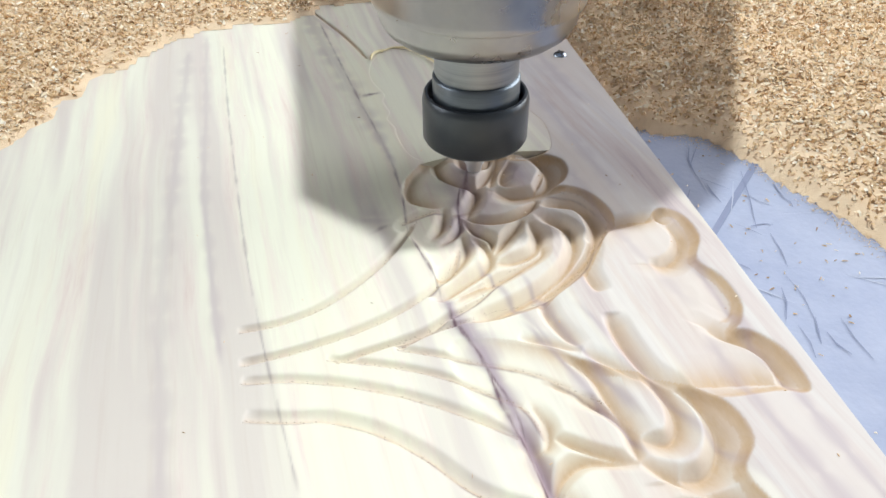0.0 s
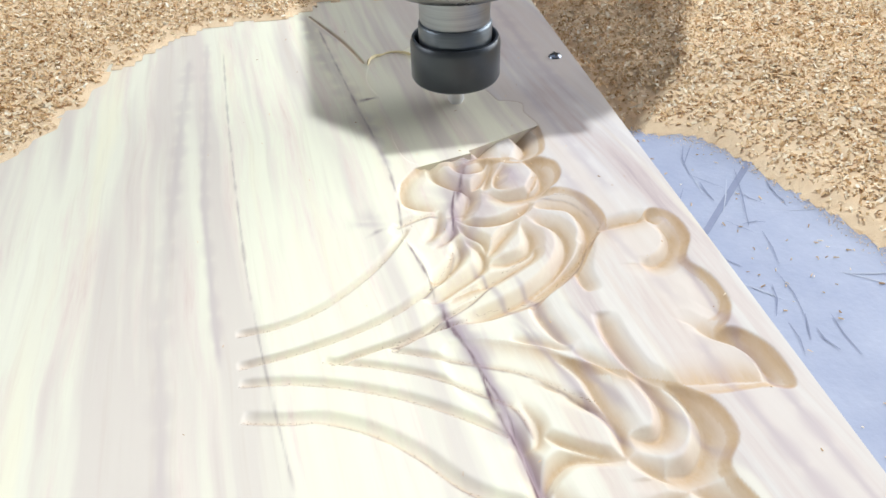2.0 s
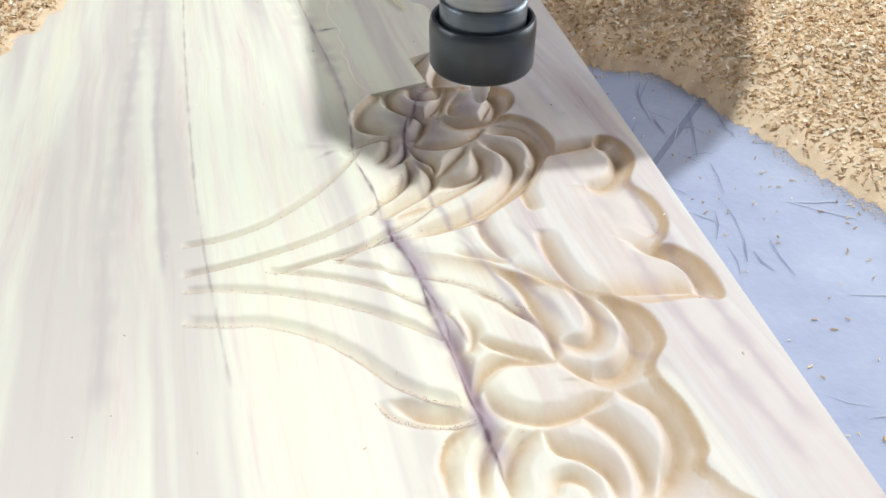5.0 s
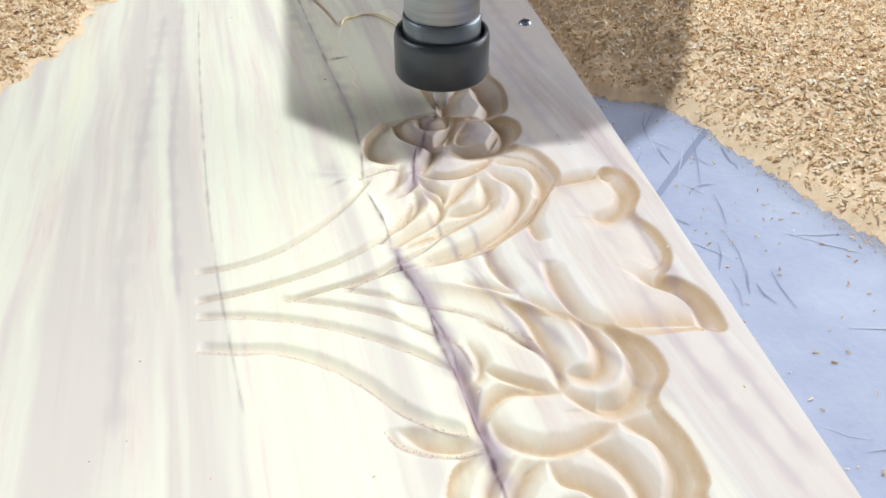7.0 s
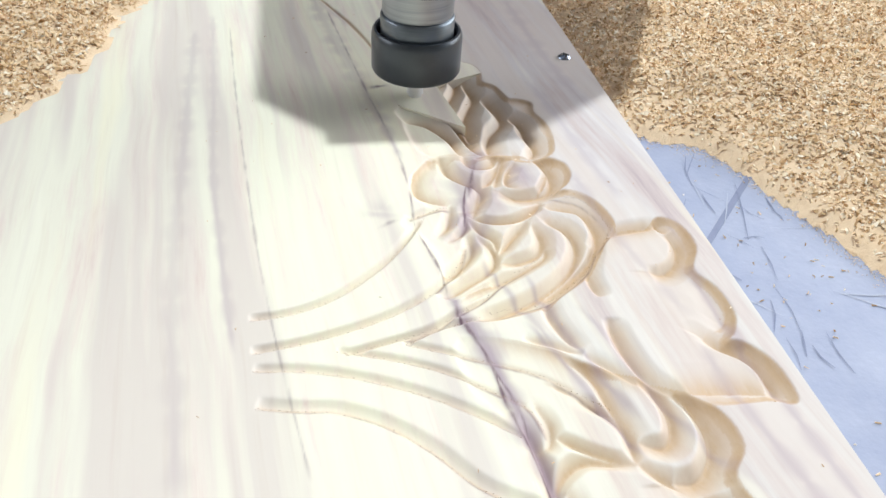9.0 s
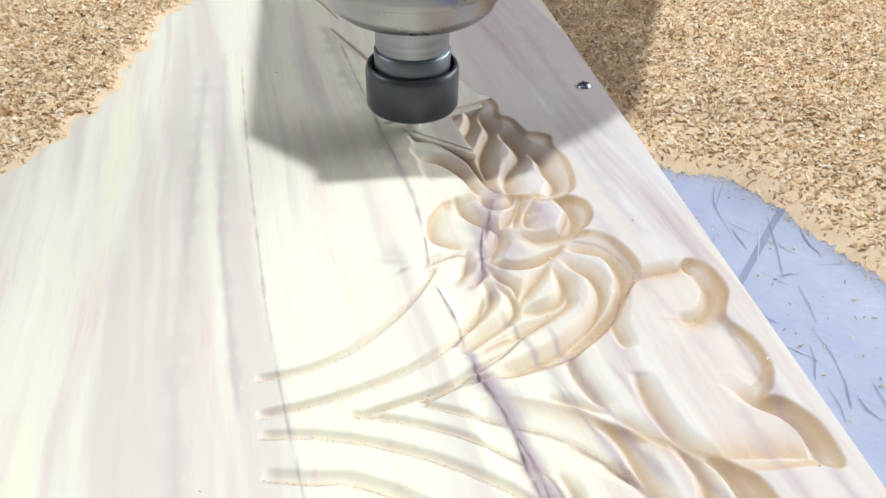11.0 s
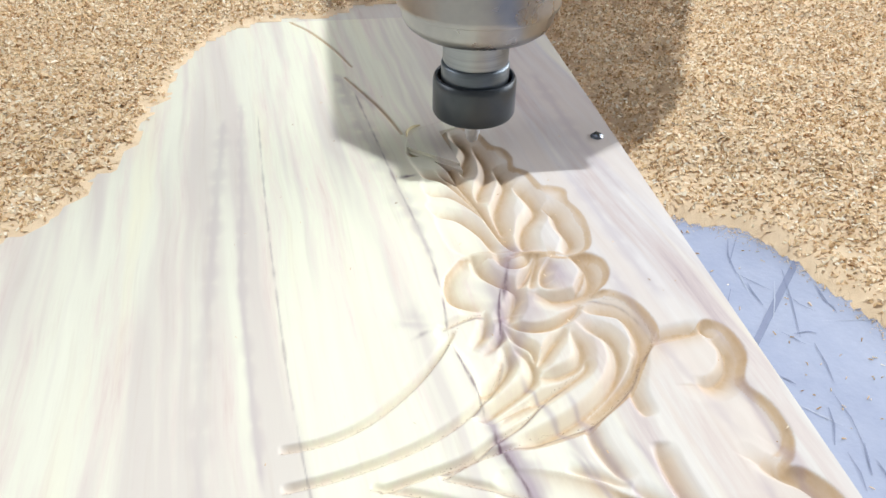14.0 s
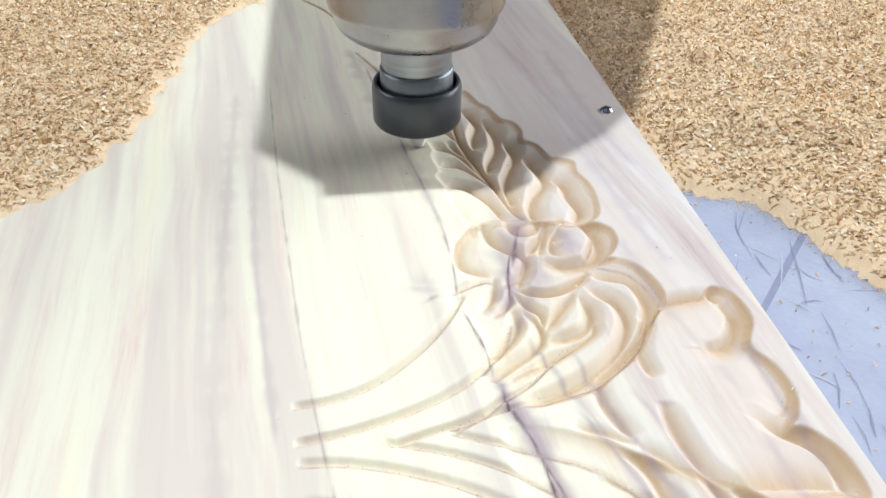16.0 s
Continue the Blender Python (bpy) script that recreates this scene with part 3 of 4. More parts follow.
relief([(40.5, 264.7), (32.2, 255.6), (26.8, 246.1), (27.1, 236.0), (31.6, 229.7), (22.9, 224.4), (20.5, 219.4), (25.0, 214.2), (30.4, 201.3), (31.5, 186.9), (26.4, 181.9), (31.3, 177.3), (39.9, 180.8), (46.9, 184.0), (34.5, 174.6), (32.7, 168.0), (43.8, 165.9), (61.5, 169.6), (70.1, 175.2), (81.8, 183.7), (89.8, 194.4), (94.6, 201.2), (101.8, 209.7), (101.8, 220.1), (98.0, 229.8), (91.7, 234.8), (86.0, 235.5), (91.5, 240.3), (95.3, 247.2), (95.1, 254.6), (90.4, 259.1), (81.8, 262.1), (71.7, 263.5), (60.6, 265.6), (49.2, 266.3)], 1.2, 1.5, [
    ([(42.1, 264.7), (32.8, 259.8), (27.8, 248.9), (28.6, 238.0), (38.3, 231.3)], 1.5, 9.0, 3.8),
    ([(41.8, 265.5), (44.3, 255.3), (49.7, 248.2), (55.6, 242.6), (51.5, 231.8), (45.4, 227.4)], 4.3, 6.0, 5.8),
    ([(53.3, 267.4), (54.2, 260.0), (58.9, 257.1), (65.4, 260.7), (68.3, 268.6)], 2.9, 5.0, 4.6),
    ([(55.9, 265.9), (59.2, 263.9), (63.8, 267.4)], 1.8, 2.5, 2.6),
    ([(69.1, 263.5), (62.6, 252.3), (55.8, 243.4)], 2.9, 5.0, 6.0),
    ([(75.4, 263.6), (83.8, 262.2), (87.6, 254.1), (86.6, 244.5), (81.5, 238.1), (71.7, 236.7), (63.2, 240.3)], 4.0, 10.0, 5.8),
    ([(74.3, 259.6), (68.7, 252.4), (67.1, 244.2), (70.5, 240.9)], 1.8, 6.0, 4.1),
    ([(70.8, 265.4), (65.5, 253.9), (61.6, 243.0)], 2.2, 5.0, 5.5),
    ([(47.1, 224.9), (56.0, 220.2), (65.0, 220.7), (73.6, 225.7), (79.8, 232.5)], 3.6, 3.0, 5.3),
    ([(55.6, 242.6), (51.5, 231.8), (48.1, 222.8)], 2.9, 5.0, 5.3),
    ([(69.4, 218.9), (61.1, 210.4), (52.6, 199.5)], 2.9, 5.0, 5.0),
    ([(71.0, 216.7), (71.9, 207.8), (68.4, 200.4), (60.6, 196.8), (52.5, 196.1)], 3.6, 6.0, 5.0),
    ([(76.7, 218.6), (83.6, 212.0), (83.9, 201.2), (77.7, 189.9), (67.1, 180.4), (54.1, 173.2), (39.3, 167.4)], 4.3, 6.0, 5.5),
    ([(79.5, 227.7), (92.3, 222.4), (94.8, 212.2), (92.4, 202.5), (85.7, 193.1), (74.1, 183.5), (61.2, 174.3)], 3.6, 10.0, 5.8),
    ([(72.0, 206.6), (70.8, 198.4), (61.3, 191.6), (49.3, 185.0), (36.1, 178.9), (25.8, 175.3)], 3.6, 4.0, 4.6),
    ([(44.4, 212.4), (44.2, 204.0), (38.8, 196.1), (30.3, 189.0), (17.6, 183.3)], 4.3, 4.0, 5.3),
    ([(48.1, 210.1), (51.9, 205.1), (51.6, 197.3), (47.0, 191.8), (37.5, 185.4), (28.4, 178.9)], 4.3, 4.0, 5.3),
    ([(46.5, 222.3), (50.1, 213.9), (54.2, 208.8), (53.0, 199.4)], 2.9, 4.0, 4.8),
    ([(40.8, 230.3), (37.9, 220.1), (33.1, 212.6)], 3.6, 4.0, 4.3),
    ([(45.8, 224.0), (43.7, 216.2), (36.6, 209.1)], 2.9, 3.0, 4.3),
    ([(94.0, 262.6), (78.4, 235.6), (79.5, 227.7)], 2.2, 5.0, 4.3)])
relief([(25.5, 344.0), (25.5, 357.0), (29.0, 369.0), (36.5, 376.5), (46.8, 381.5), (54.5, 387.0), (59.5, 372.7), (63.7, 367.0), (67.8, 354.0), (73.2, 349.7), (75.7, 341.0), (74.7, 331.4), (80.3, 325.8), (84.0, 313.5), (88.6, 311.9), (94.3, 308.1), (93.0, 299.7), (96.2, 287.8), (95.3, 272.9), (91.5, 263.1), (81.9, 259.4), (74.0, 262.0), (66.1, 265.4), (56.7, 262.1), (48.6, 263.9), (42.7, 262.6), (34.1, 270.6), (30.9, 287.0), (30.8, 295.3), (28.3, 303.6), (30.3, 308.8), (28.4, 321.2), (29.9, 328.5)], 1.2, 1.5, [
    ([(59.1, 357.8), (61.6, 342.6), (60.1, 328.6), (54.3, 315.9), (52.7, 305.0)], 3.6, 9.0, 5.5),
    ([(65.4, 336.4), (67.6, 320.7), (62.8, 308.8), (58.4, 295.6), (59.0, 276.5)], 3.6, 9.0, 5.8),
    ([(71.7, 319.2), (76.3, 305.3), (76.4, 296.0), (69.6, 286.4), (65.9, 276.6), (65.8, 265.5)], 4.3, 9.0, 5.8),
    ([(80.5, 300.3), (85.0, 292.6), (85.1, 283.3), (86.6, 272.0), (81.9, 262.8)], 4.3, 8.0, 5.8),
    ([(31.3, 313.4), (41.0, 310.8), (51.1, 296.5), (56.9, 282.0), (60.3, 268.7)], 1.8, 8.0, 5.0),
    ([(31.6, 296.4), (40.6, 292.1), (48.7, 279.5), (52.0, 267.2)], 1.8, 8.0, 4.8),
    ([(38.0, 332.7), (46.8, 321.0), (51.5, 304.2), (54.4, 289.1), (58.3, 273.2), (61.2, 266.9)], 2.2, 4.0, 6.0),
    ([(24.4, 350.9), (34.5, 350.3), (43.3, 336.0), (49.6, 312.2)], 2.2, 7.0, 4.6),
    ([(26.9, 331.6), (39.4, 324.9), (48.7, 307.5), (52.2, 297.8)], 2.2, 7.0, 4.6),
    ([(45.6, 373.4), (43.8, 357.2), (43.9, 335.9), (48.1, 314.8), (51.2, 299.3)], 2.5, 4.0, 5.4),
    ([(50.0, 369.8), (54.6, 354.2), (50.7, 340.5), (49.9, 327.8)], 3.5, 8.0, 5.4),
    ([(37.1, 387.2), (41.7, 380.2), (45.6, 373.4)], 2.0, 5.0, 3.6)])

vein([(-52.0, 403), (-45, 318), (-39, 258), (-33, 204), (-27, 163), (-18, 112)], 0.45, 0.42, 0.3)
stain([(-62.0, 420), (-56, 330), (-51, 250), (-40, 160)], 1.6, 0.3, 1.1)
stain([(-70.0, 400), (-66, 300), (-62, 200), (-52, 110)], 2.6, 0.3, 2.1)
vein([(2.0, 425), (10, 368), (16, 326), (23.5, 276), (26, 242)], 0.55, 0.6, 0.7)
stain([(-6.0, 450), (4, 385), (12, 345), (17, 312), (22, 290)], 3.6, 0.55, 0.2)
vein([(26.0, 243), (25.2, 217), (30, 192), (31.5, 178)], 0.45, 0.85, 1.3)
vein([(31.5, 180), (33.5, 165), (38, 152), (40, 134), (42.5, 118), (45, 100), (47, 88), (49, 68)], 0.7, 1.0, 0.9)
vein([(36.5, 158), (39, 146), (43, 131), (44, 118)], 0.45, 0.9, 2.4)
stain([(30.0, 186), (34, 168), (39, 152), (42, 134), (44, 116), (47, 96), (49, 74)], 3.8, 0.85, 0.4)
stain([(34.0, 174), (37, 163), (41, 151)], 4.6, 0.75, 0.5)
vein([(52.0, 250), (47.5, 236), (45, 222), (42, 212)], 0.6, 1.0, 0.4)
stain([(58.0, 268), (53, 250), (50, 236), (45, 222), (40, 210)], 4.2, 0.8, 0.9)
stain([(63.0, 276), (57, 262), (53, 252), (48, 236), (43, 222)], 6.5, 0.75, 0.3)
stain([(56.0, 258), (53, 250), (51, 243)], 3.6, 0.95, 1.0)
stain([(72.0, 262), (76, 250), (72, 240)], 5.0, 0.6, 0.6)
stain([(62.0, 246), (60, 236), (56, 226), (50, 214), (44, 200)], 4.5, 0.55, 0.9)
stain([(8.0, 236), (14, 230), (20, 227)], 4.5, 0.35, 1.3)
stain([(30.0, 216), (36, 212), (46, 208)], 4.5, 0.4, 0.8)
vein([(58.0, 264), (55, 255), (52, 246), (49, 234)], 1.0, 0.85, 0.6)
vein([(21.0, 222), (16, 221), (10, 217)], 0.9, 0.6, 0.1)
stain([(22.0, 224), (12, 226), (2, 228)], 3.2, 0.35, 0.6)
stain([(60.0, 190), (66, 160), (72, 140), (80, 120)], 1.5, 0.5, 0.6)
stain([(74.0, 170), (84, 140), (92, 118), (104, 92)], 1.7, 0.45, 1.9)
stain([(54.0, 165), (62, 145), (68, 128), (76, 108)], 1.5, 0.6, 1.5)
stain([(46.0, 200), (52, 180), (58, 160), (63, 146)], 1.3, 0.5, 0.2)
stain([(96.0, 250), (100, 220), (104, 196), (112, 160)], 2.2, 0.35, 1.2)
stain([(110.0, 150), (112, 120), (118, 88), (124, 60)], 2.4, 0.45, 0.8)
stain([(122.0, 190), (123, 150), (126, 110), (130, 70)], 2.0, 0.4, 2.8)
stain([(100.0, 330), (104, 290), (108, 250), (112, 226)], 2.8, 0.3, 2.0)
stain([(112.0, 440), (114, 390), (116, 350), (122, 300)], 3.2, 0.3, 0.3)
stain([(-8.0, 452), (0, 432), (8, 416), (14, 400)], 3.0, 0.5, 0.4)
stain([(12.0, 350), (16, 322), (21, 292), (25.5, 262)], 2.0, 0.6, 0.7)
vein([(15.0, 327.8), (22.0, 329.3), (29.0, 330.3)], 1.3, 1.0, 1.2)


def panel_mesh():
    """The carved part as a fine grid, the plain board round it as large faces, and the edges."""
    k = np.arange(9) - 4
    w = np.exp(-(k * STEP / 0.45) ** 2)
    w /= w.sum()
    soft = sum(a * np.roll(DEPTH, int(n), 0) for a, n in zip(w, k))
    soft = sum(a * np.roll(soft, int(n), 1) for a, n in zip(w, k))
    soft[:5], soft[-5:], soft[:, :5], soft[:, -5:] = 0, 0, 0, 0
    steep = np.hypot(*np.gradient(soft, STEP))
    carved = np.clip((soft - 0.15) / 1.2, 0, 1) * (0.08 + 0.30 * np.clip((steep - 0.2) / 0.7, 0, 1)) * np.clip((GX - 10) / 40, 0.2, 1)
    # one mask for burn, torn fibre and the painted shade of the carving
    cut = np.maximum(0.97 * BURN_SHADE * np.clip(soft / 0.6, 0, 1), 0.75 * SEAM)
    grid = np.stack([GX, GY, -soft], -1).reshape(-1, 3) / 1000
    n = np.arange(NX * NY).reshape(NY, NX)
    quads = np.stack([n[:-1, :-1], n[:-1, 1:], n[1:, 1:], n[1:, :-1]], -1).reshape(-1, 4)
    xs, ys, zb = (-0.42, X0 / 1000, X1 / 1000), (-0.25, Y0 / 1000, Y1 / 1000, 0.66), BED_Z
    extra, faces = [], []

    def quad(*corners):
        faces.append([len(grid) + len(extra) + i for i in range(4)])
        extra.extend(corners)

    for i in range(2):
        for j in range(3):
            if (i, j) != (1, 1):
                quad((xs[i], ys[j], 0), (xs[i + 1], ys[j], 0), (xs[i + 1], ys[j + 1], 0), (xs[i], ys[j + 1], 0))
    a, b, c, d = xs[0], xs[2], ys[0], ys[3]
    quad((a, c, zb), (b, c, zb), (b, c, 0), (a, c, 0))
    quad((b, c, zb), (b, d, zb), (b, d, 0), (b, c, 0))
    quad((b, d, zb), (a, d, zb), (a, d, 0), (b, d, 0))
    quad((a, d, zb), (a, c, zb), (a, c, 0), (a, d, 0))
    quad((a, d, zb), (b, d, zb), (b, c, zb), (a, c, zb))
    me = bpy.data.meshes.new("wood_panel")
    me.from_pydata(np.vstack([grid, np.array(extra)]).tolist(), [], quads.tolist() + faces)
    rosy = np.clip((GX - 36) / 46, 0, 1) + np.clip((-22 - GX) / 35, 0, 1) * 0.22
    rosy *= np.clip((GY - 40) / 200, 0.8, 1)
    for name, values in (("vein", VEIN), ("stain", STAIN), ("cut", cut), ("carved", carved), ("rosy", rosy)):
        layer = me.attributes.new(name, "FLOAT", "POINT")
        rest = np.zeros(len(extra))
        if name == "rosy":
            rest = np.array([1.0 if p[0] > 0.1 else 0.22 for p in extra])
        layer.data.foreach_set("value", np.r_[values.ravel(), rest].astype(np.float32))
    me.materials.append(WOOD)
    me.polygons.foreach_set("use_smooth", np.r_[np.ones(len(quads), bool), np.zeros(len(faces), bool)])
    me.update()
    return me


panel = tagged(new("carved_board", panel_mesh()), "pale wooden board with a half-carved floral ornament on the router bed", "wooden board")

screw = tagged(new("screw"), "small zinc screw driven into the edge of the wooden panel", "screw")
screw.location = (0.1264, 0.3560, 0)
part("head", lathe([(0.0, 0.0016), (0.0022, 0.0015), (0.0034, 0.0006), (0.0036, 0.0), (0.0, -0.001)], 24), SCREW, screw, "", True)
part("slot", box((0.0046, 0.0009, 0.0003), (0, 0, 0.00165)), INK, screw, "dark cross slot")
part("slot", box((0.0009, 0.0046, 0.0003), (0, 0, 0.00168)), INK, screw)


# ---- sawdust ----
def wavy(x, y, scale, seed):
    """Cheap smooth noise, from -1 to 1."""
    out = np.zeros_like(x)
    rng = np.random.RandomState(seed)
    for k in range(9):
        a, f = rng.uniform(0, 6.28), scale * (1 + 0.55 * k)
        out += np.sin(f * (x * math.cos(a) + y * math.sin(a)) + rng.uniform(0, 6.28)) / (1 + 0.4 * k)
    return out / 3.2


def sawdust(name, label, outline, base, height, slope, count, seed, focus, spill=0.004):
    """A drift of fine dust with loose shavings on it: outline in metres, slope in metres from its edge to its full height."""
    xs, ys = [p[0] for p in outline], [p[1] for p in outline]
    step = 0.003
    gx, gy = np.meshgrid(np.arange(min(xs) - 0.006, max(xs) + 0.006, step), np.arange(min(ys) - 0.006, max(ys) + 0.006, step))

    def level(x, y):
        s = shore(outline, x, y) + 0.004 * wavy(x, y, 260, seed) + 0.006 * wavy(x, y, 70, seed + 1)
        z = height * np.clip(s / slope, 0, 1) ** 0.6 * (1 + 0.16 * wavy(x, y, 90, seed + 2)) + 0.0006 * wavy(x, y, 900, seed + 3)
        return np.where(s > 0, np.maximum(z, 0.0003), -0.0006), s

    gz, s = level(gx, gy)
    ob = tagged(new(name), label, "sawdust")
    n = np.arange(gx.size).reshape(gx.shape)
    keep = (np.maximum.reduce([s[:-1, :-1], s[:-1, 1:], s[1:, 1:], s[1:, :-1]]) > 0).ravel()
    quads = np.stack([n[:-1, :-1], n[:-1, 1:], n[1:, 1:], n[1:, :-1]], -1).reshape(-1, 4)[keep]
    me = bpy.data.meshes.new("drift")
    me.from_pydata(np.stack([gx, gy, base + gz], -1).reshape(-1, 3).tolist(), [], quads.tolist())
    me.materials.append(DUST)
    me.shade_smooth()
    drift = new("drift", me)
    drift.parent = ob
    tagged(drift, kind="stuff")
    rng = np.random.RandomState(seed)
    x, y = rng.uniform(focus[0], focus[1], count), rng.uniform(focus[2], focus[3], count)
    z, s = level(x, y)
    ok = (s > rng.exponential(spill, count) * 1.6 - 0.0015 * (rng.rand(count) < 0.15))
    x, y, z = x[ok], y[ok], np.maximum(z[ok], 0)
    m = len(x)
    long, wide = rng.gamma(4, 0.00045, m) + 0.0004, rng.gamma(4, 0.00018, m) + 0.0003
    a, tilt, roll = rng.uniform(0, 6.283, m), rng.normal(0, 0.38, m), rng.normal(0, 0.5, m)
    ux = np.stack([np.cos(a) * np.cos(tilt), np.sin(a) * np.cos(tilt), np.sin(tilt)], -1)
    vx = np.stack([-np.sin(a) * np.cos(roll), np.cos(a) * np.cos(roll), np.sin(roll)], -1)
    c = np.stack([x, y, base + z + 0.0004 + 0.5 * np.abs(long * np.sin(tilt)) + np.abs(wide * np.sin(roll)) * 0.5], -1)
    up = np.cross(ux, vx)
    curl = (rng.uniform(0.05, 0.4, m) * long)[:, None] * up
    u, v = ux * (long / 2)[:, None], vx * (wide / 2)[:, None]
    verts = np.stack([c - u - v - curl, c - v * 1.1, c + u - v * 0.7 - curl, c + u + v * 0.6 - curl, c + v * 1.1, c - u + v - curl], 1).reshape(-1, 3)
    b = np.arange(m)[:, None] * 6
    faces = np.vstack([b + np.array([0, 1, 4, 5]), b + np.array([1, 2, 3, 4])])
    me = bpy.data.meshes.new("shaving_layer")
    me.from_pydata(verts.tolist(), [], faces.tolist())
    me.materials.append(FLAKES)
    flakes = new("shaving_layer", me)
    flakes.parent = ob
    tagged(flakes, "curled tan shavings", kind="stuff")
    return ob


sawdust("sawdust_heap", "tan sawdust and shavings heaped on the router bed beside the panel",
        [(0.1362, 0.70), (0.1362, 0.322), (0.150, 0.313), (0.159, 0.304), (0.185, 0.288), (0.198, 0.261), (0.209, 0.224), (0.219, 0.190), (0.232, 0.150), (0.265, 0.085), (0.40, 0.02), (0.52, 0.02), (0.52, 0.70)],
        BED_Z + 0.0004, 0.0195, 0.07, 95000, 3, (0.137, 0.42, 0.06, 0.66), 0.008)
sawdust("sawdust_drift", "tan sawdust lying over the plain side of the panel",
        [(-0.41, 0.20), (-0.21, 0.215), (-0.165, 0.285), (-0.145, 0.308), (-0.128, 0.332), (-0.114, 0.376), (-0.109, 0.412), (-0.107, 0.460), (-0.094, 0.500), (-0.081, 0.540), (-0.06, 0.565), (-0.06, 0.655), (-0.41, 0.655)],
        0.0004, 0.004, 0.03, 62000, 11, (-0.36, -0.05, 0.26, 0.65), 0.003)
far_drift = sawdust("sawdust_drift", "tan sawdust swept back along the panel by the moving spindle",
        [(-0.108, 0.380), (-0.09, 0.402), (-0.067, 0.424), (-0.04, 0.434), (-0.016, 0.428), (0.002, 0.454), (0.045, 0.448), (0.085, 0.462), (0.130, 0.468), (0.130, 0.56), (-0.12, 0.56), (-0.12, 0.44)],
        0.0008, 0.0035, 0.03, 24000, 23, (-0.115, 0.13, 0.38, 0.56), 0.003)



def crumbs(name, label, count, seed, area, base, size, material=None, along=(), spread=0.0003):
    """Single chips lying about."""
    rng = np.random.RandomState(seed)
    verts, faces = [], []
    for _ in range(count):
        x, y, a = rng.uniform(area[0], area[1]), rng.uniform(area[2], area[3]), rng.uniform(0, 6.28)
        if len(along):
            x, y = along[rng.randint(len(along))] + rng.normal(0, spread, 2)
        n, w, h = size * rng.uniform(0.6, 1.8), size * rng.uniform(0.25, 0.6), size * rng.uniform(0.1, 0.35)
        c, s, b = math.cos(a), math.sin(a), len(verts)
        for u, v, z in ((-n, -w, 0), (n, -w * 0.6, 0), (n, w * 0.7, 0), (-n, w, 0), (-n * 0.7, 0, h), (n * 0.6, 0, h * 0.8)):
            verts.append((x + (c * u - s * v) / 2, y + (s * u + c * v) / 2, base + z))
        faces += [[b + k for k in f] for f in ((0, 1, 5, 4), (1, 2, 5), (2, 3, 4, 5), (3, 0, 4))]
    me = bpy.data.meshes.new(name)
    me.from_pydata(verts, [], faces)
    me.materials.append(material or FLAKES)
    return tagged(new(name, me), label, "wood chips", kind="stuff")


crumbs("wood_litter", "loose pale wood chips lying on the blue-grey bed", 210, 4, (0.138, 0.24, 0.03, 0.30), BED_Z + 0.0005, 0.0014)
crumbs("wood_litter", "tiny wood crumbs left on the panel", 70, 6, (-0.06, 0.13, 0.07, 0.42), 0.0002, 0.0008)

crumbs("dust_fringe", "fine tan dust thinning out over the blue-grey bed", 2600, 14, (0, 1, 0, 1), BED_Z + 0.0004, 0.0007, DUST,
       spline([(0.150, 0.313), (0.159, 0.304), (0.185, 0.288), (0.198, 0.261), (0.209, 0.224), (0.219, 0.190), (0.232, 0.150), (0.262, 0.088)], 20), 0.0042)


def curl(points, r, material):
    """A thin curled shaving along a curve, in metres."""
    c = spline(points, 8)
    bm = bmesh.new()
    rings = []
    for k, (x, y) in enumerate(c):
        d = c[min(k + 1, len(c) - 1)] - c[max(k - 1, 0)]
        d = d / (np.hypot(*d) + 1e-9)
        w = r * (0.5 + 0.5 * math.sin(math.pi * k / (len(c) - 1)))
        rings.append([bm.verts.new((x - d[1] * w * math.cos(a), y + d[0] * w * math.cos(a), r + w * math.sin(a))) for a in (0, 1.57, 3.14, 4.71)])
    for p, q in zip(rings, rings[1:]):
        for n in range(4):
            bm.faces.new((p[n], p[(n + 1) % 4], q[(n + 1) % 4], q[n]))
    bmesh.ops.recalc_face_normals(bm, faces=bm.faces)
    return finish("wood_curl", bm, material, smooth=True)


burr = curl([(0.0261, 0.3669), (0.0275, 0.3732), (0.0308, 0.3768), (0.0346, 0.3783)], 0.0009, SHAVING)
tagged(burr, "pale yellow curled shaving lying on the board", "wood shaving")
scribed_burr = curl([(0.0328, 0.3766), (0.0389, 0.3806), (0.0466, 0.3790), (0.0532, 0.3710), (0.0589, 0.3583), (0.0640, 0.3449)], 0.0007, SHAVING)
tagged(scribed_burr, "raised yellow fibre along the scribed outline")
scribed_burr.name, scribed_burr.parent = "burr", panel

crumbs("wood_fray", "dark torn fibres along the carved crests", 800, 9, (0, 1, 0, 1), -0.0001, 0.00032, SPLINTER, np.vstack(EDGES))

# ---- the spindle, at the lower face of its collet nut ----
spindle = tagged(new("router_spindle"), "steel router spindle in a pale blue clamp, cutting the panel", "router spindle")
part("cutter", lathe([(0.0, -0.0175), (0.0016, -0.0172), (0.003, -0.0155), (0.0034, -0.012), (0.004, -0.0118), (0.004, 0.004), (0.0, 0.004)], 24), CARBIDE, spindle, "bright round-nosed cutter", True)
nut = part("collet_nut", lathe([(0.0045, 0.0015), (0.0105, 0.0), (0.0185, 0.0), (0.0203, 0.0009), (0.021, 0.0022), (0.021, 0.0178), (0.0206, 0.0198), (0.0200, 0.0208), (0.0190, 0.0210), (0.0186, 0.0204), (0.0180, 0.0150), (0.0045, 0.0150)], 96), BLACK, spindle, "blackened steel collet nut", True)
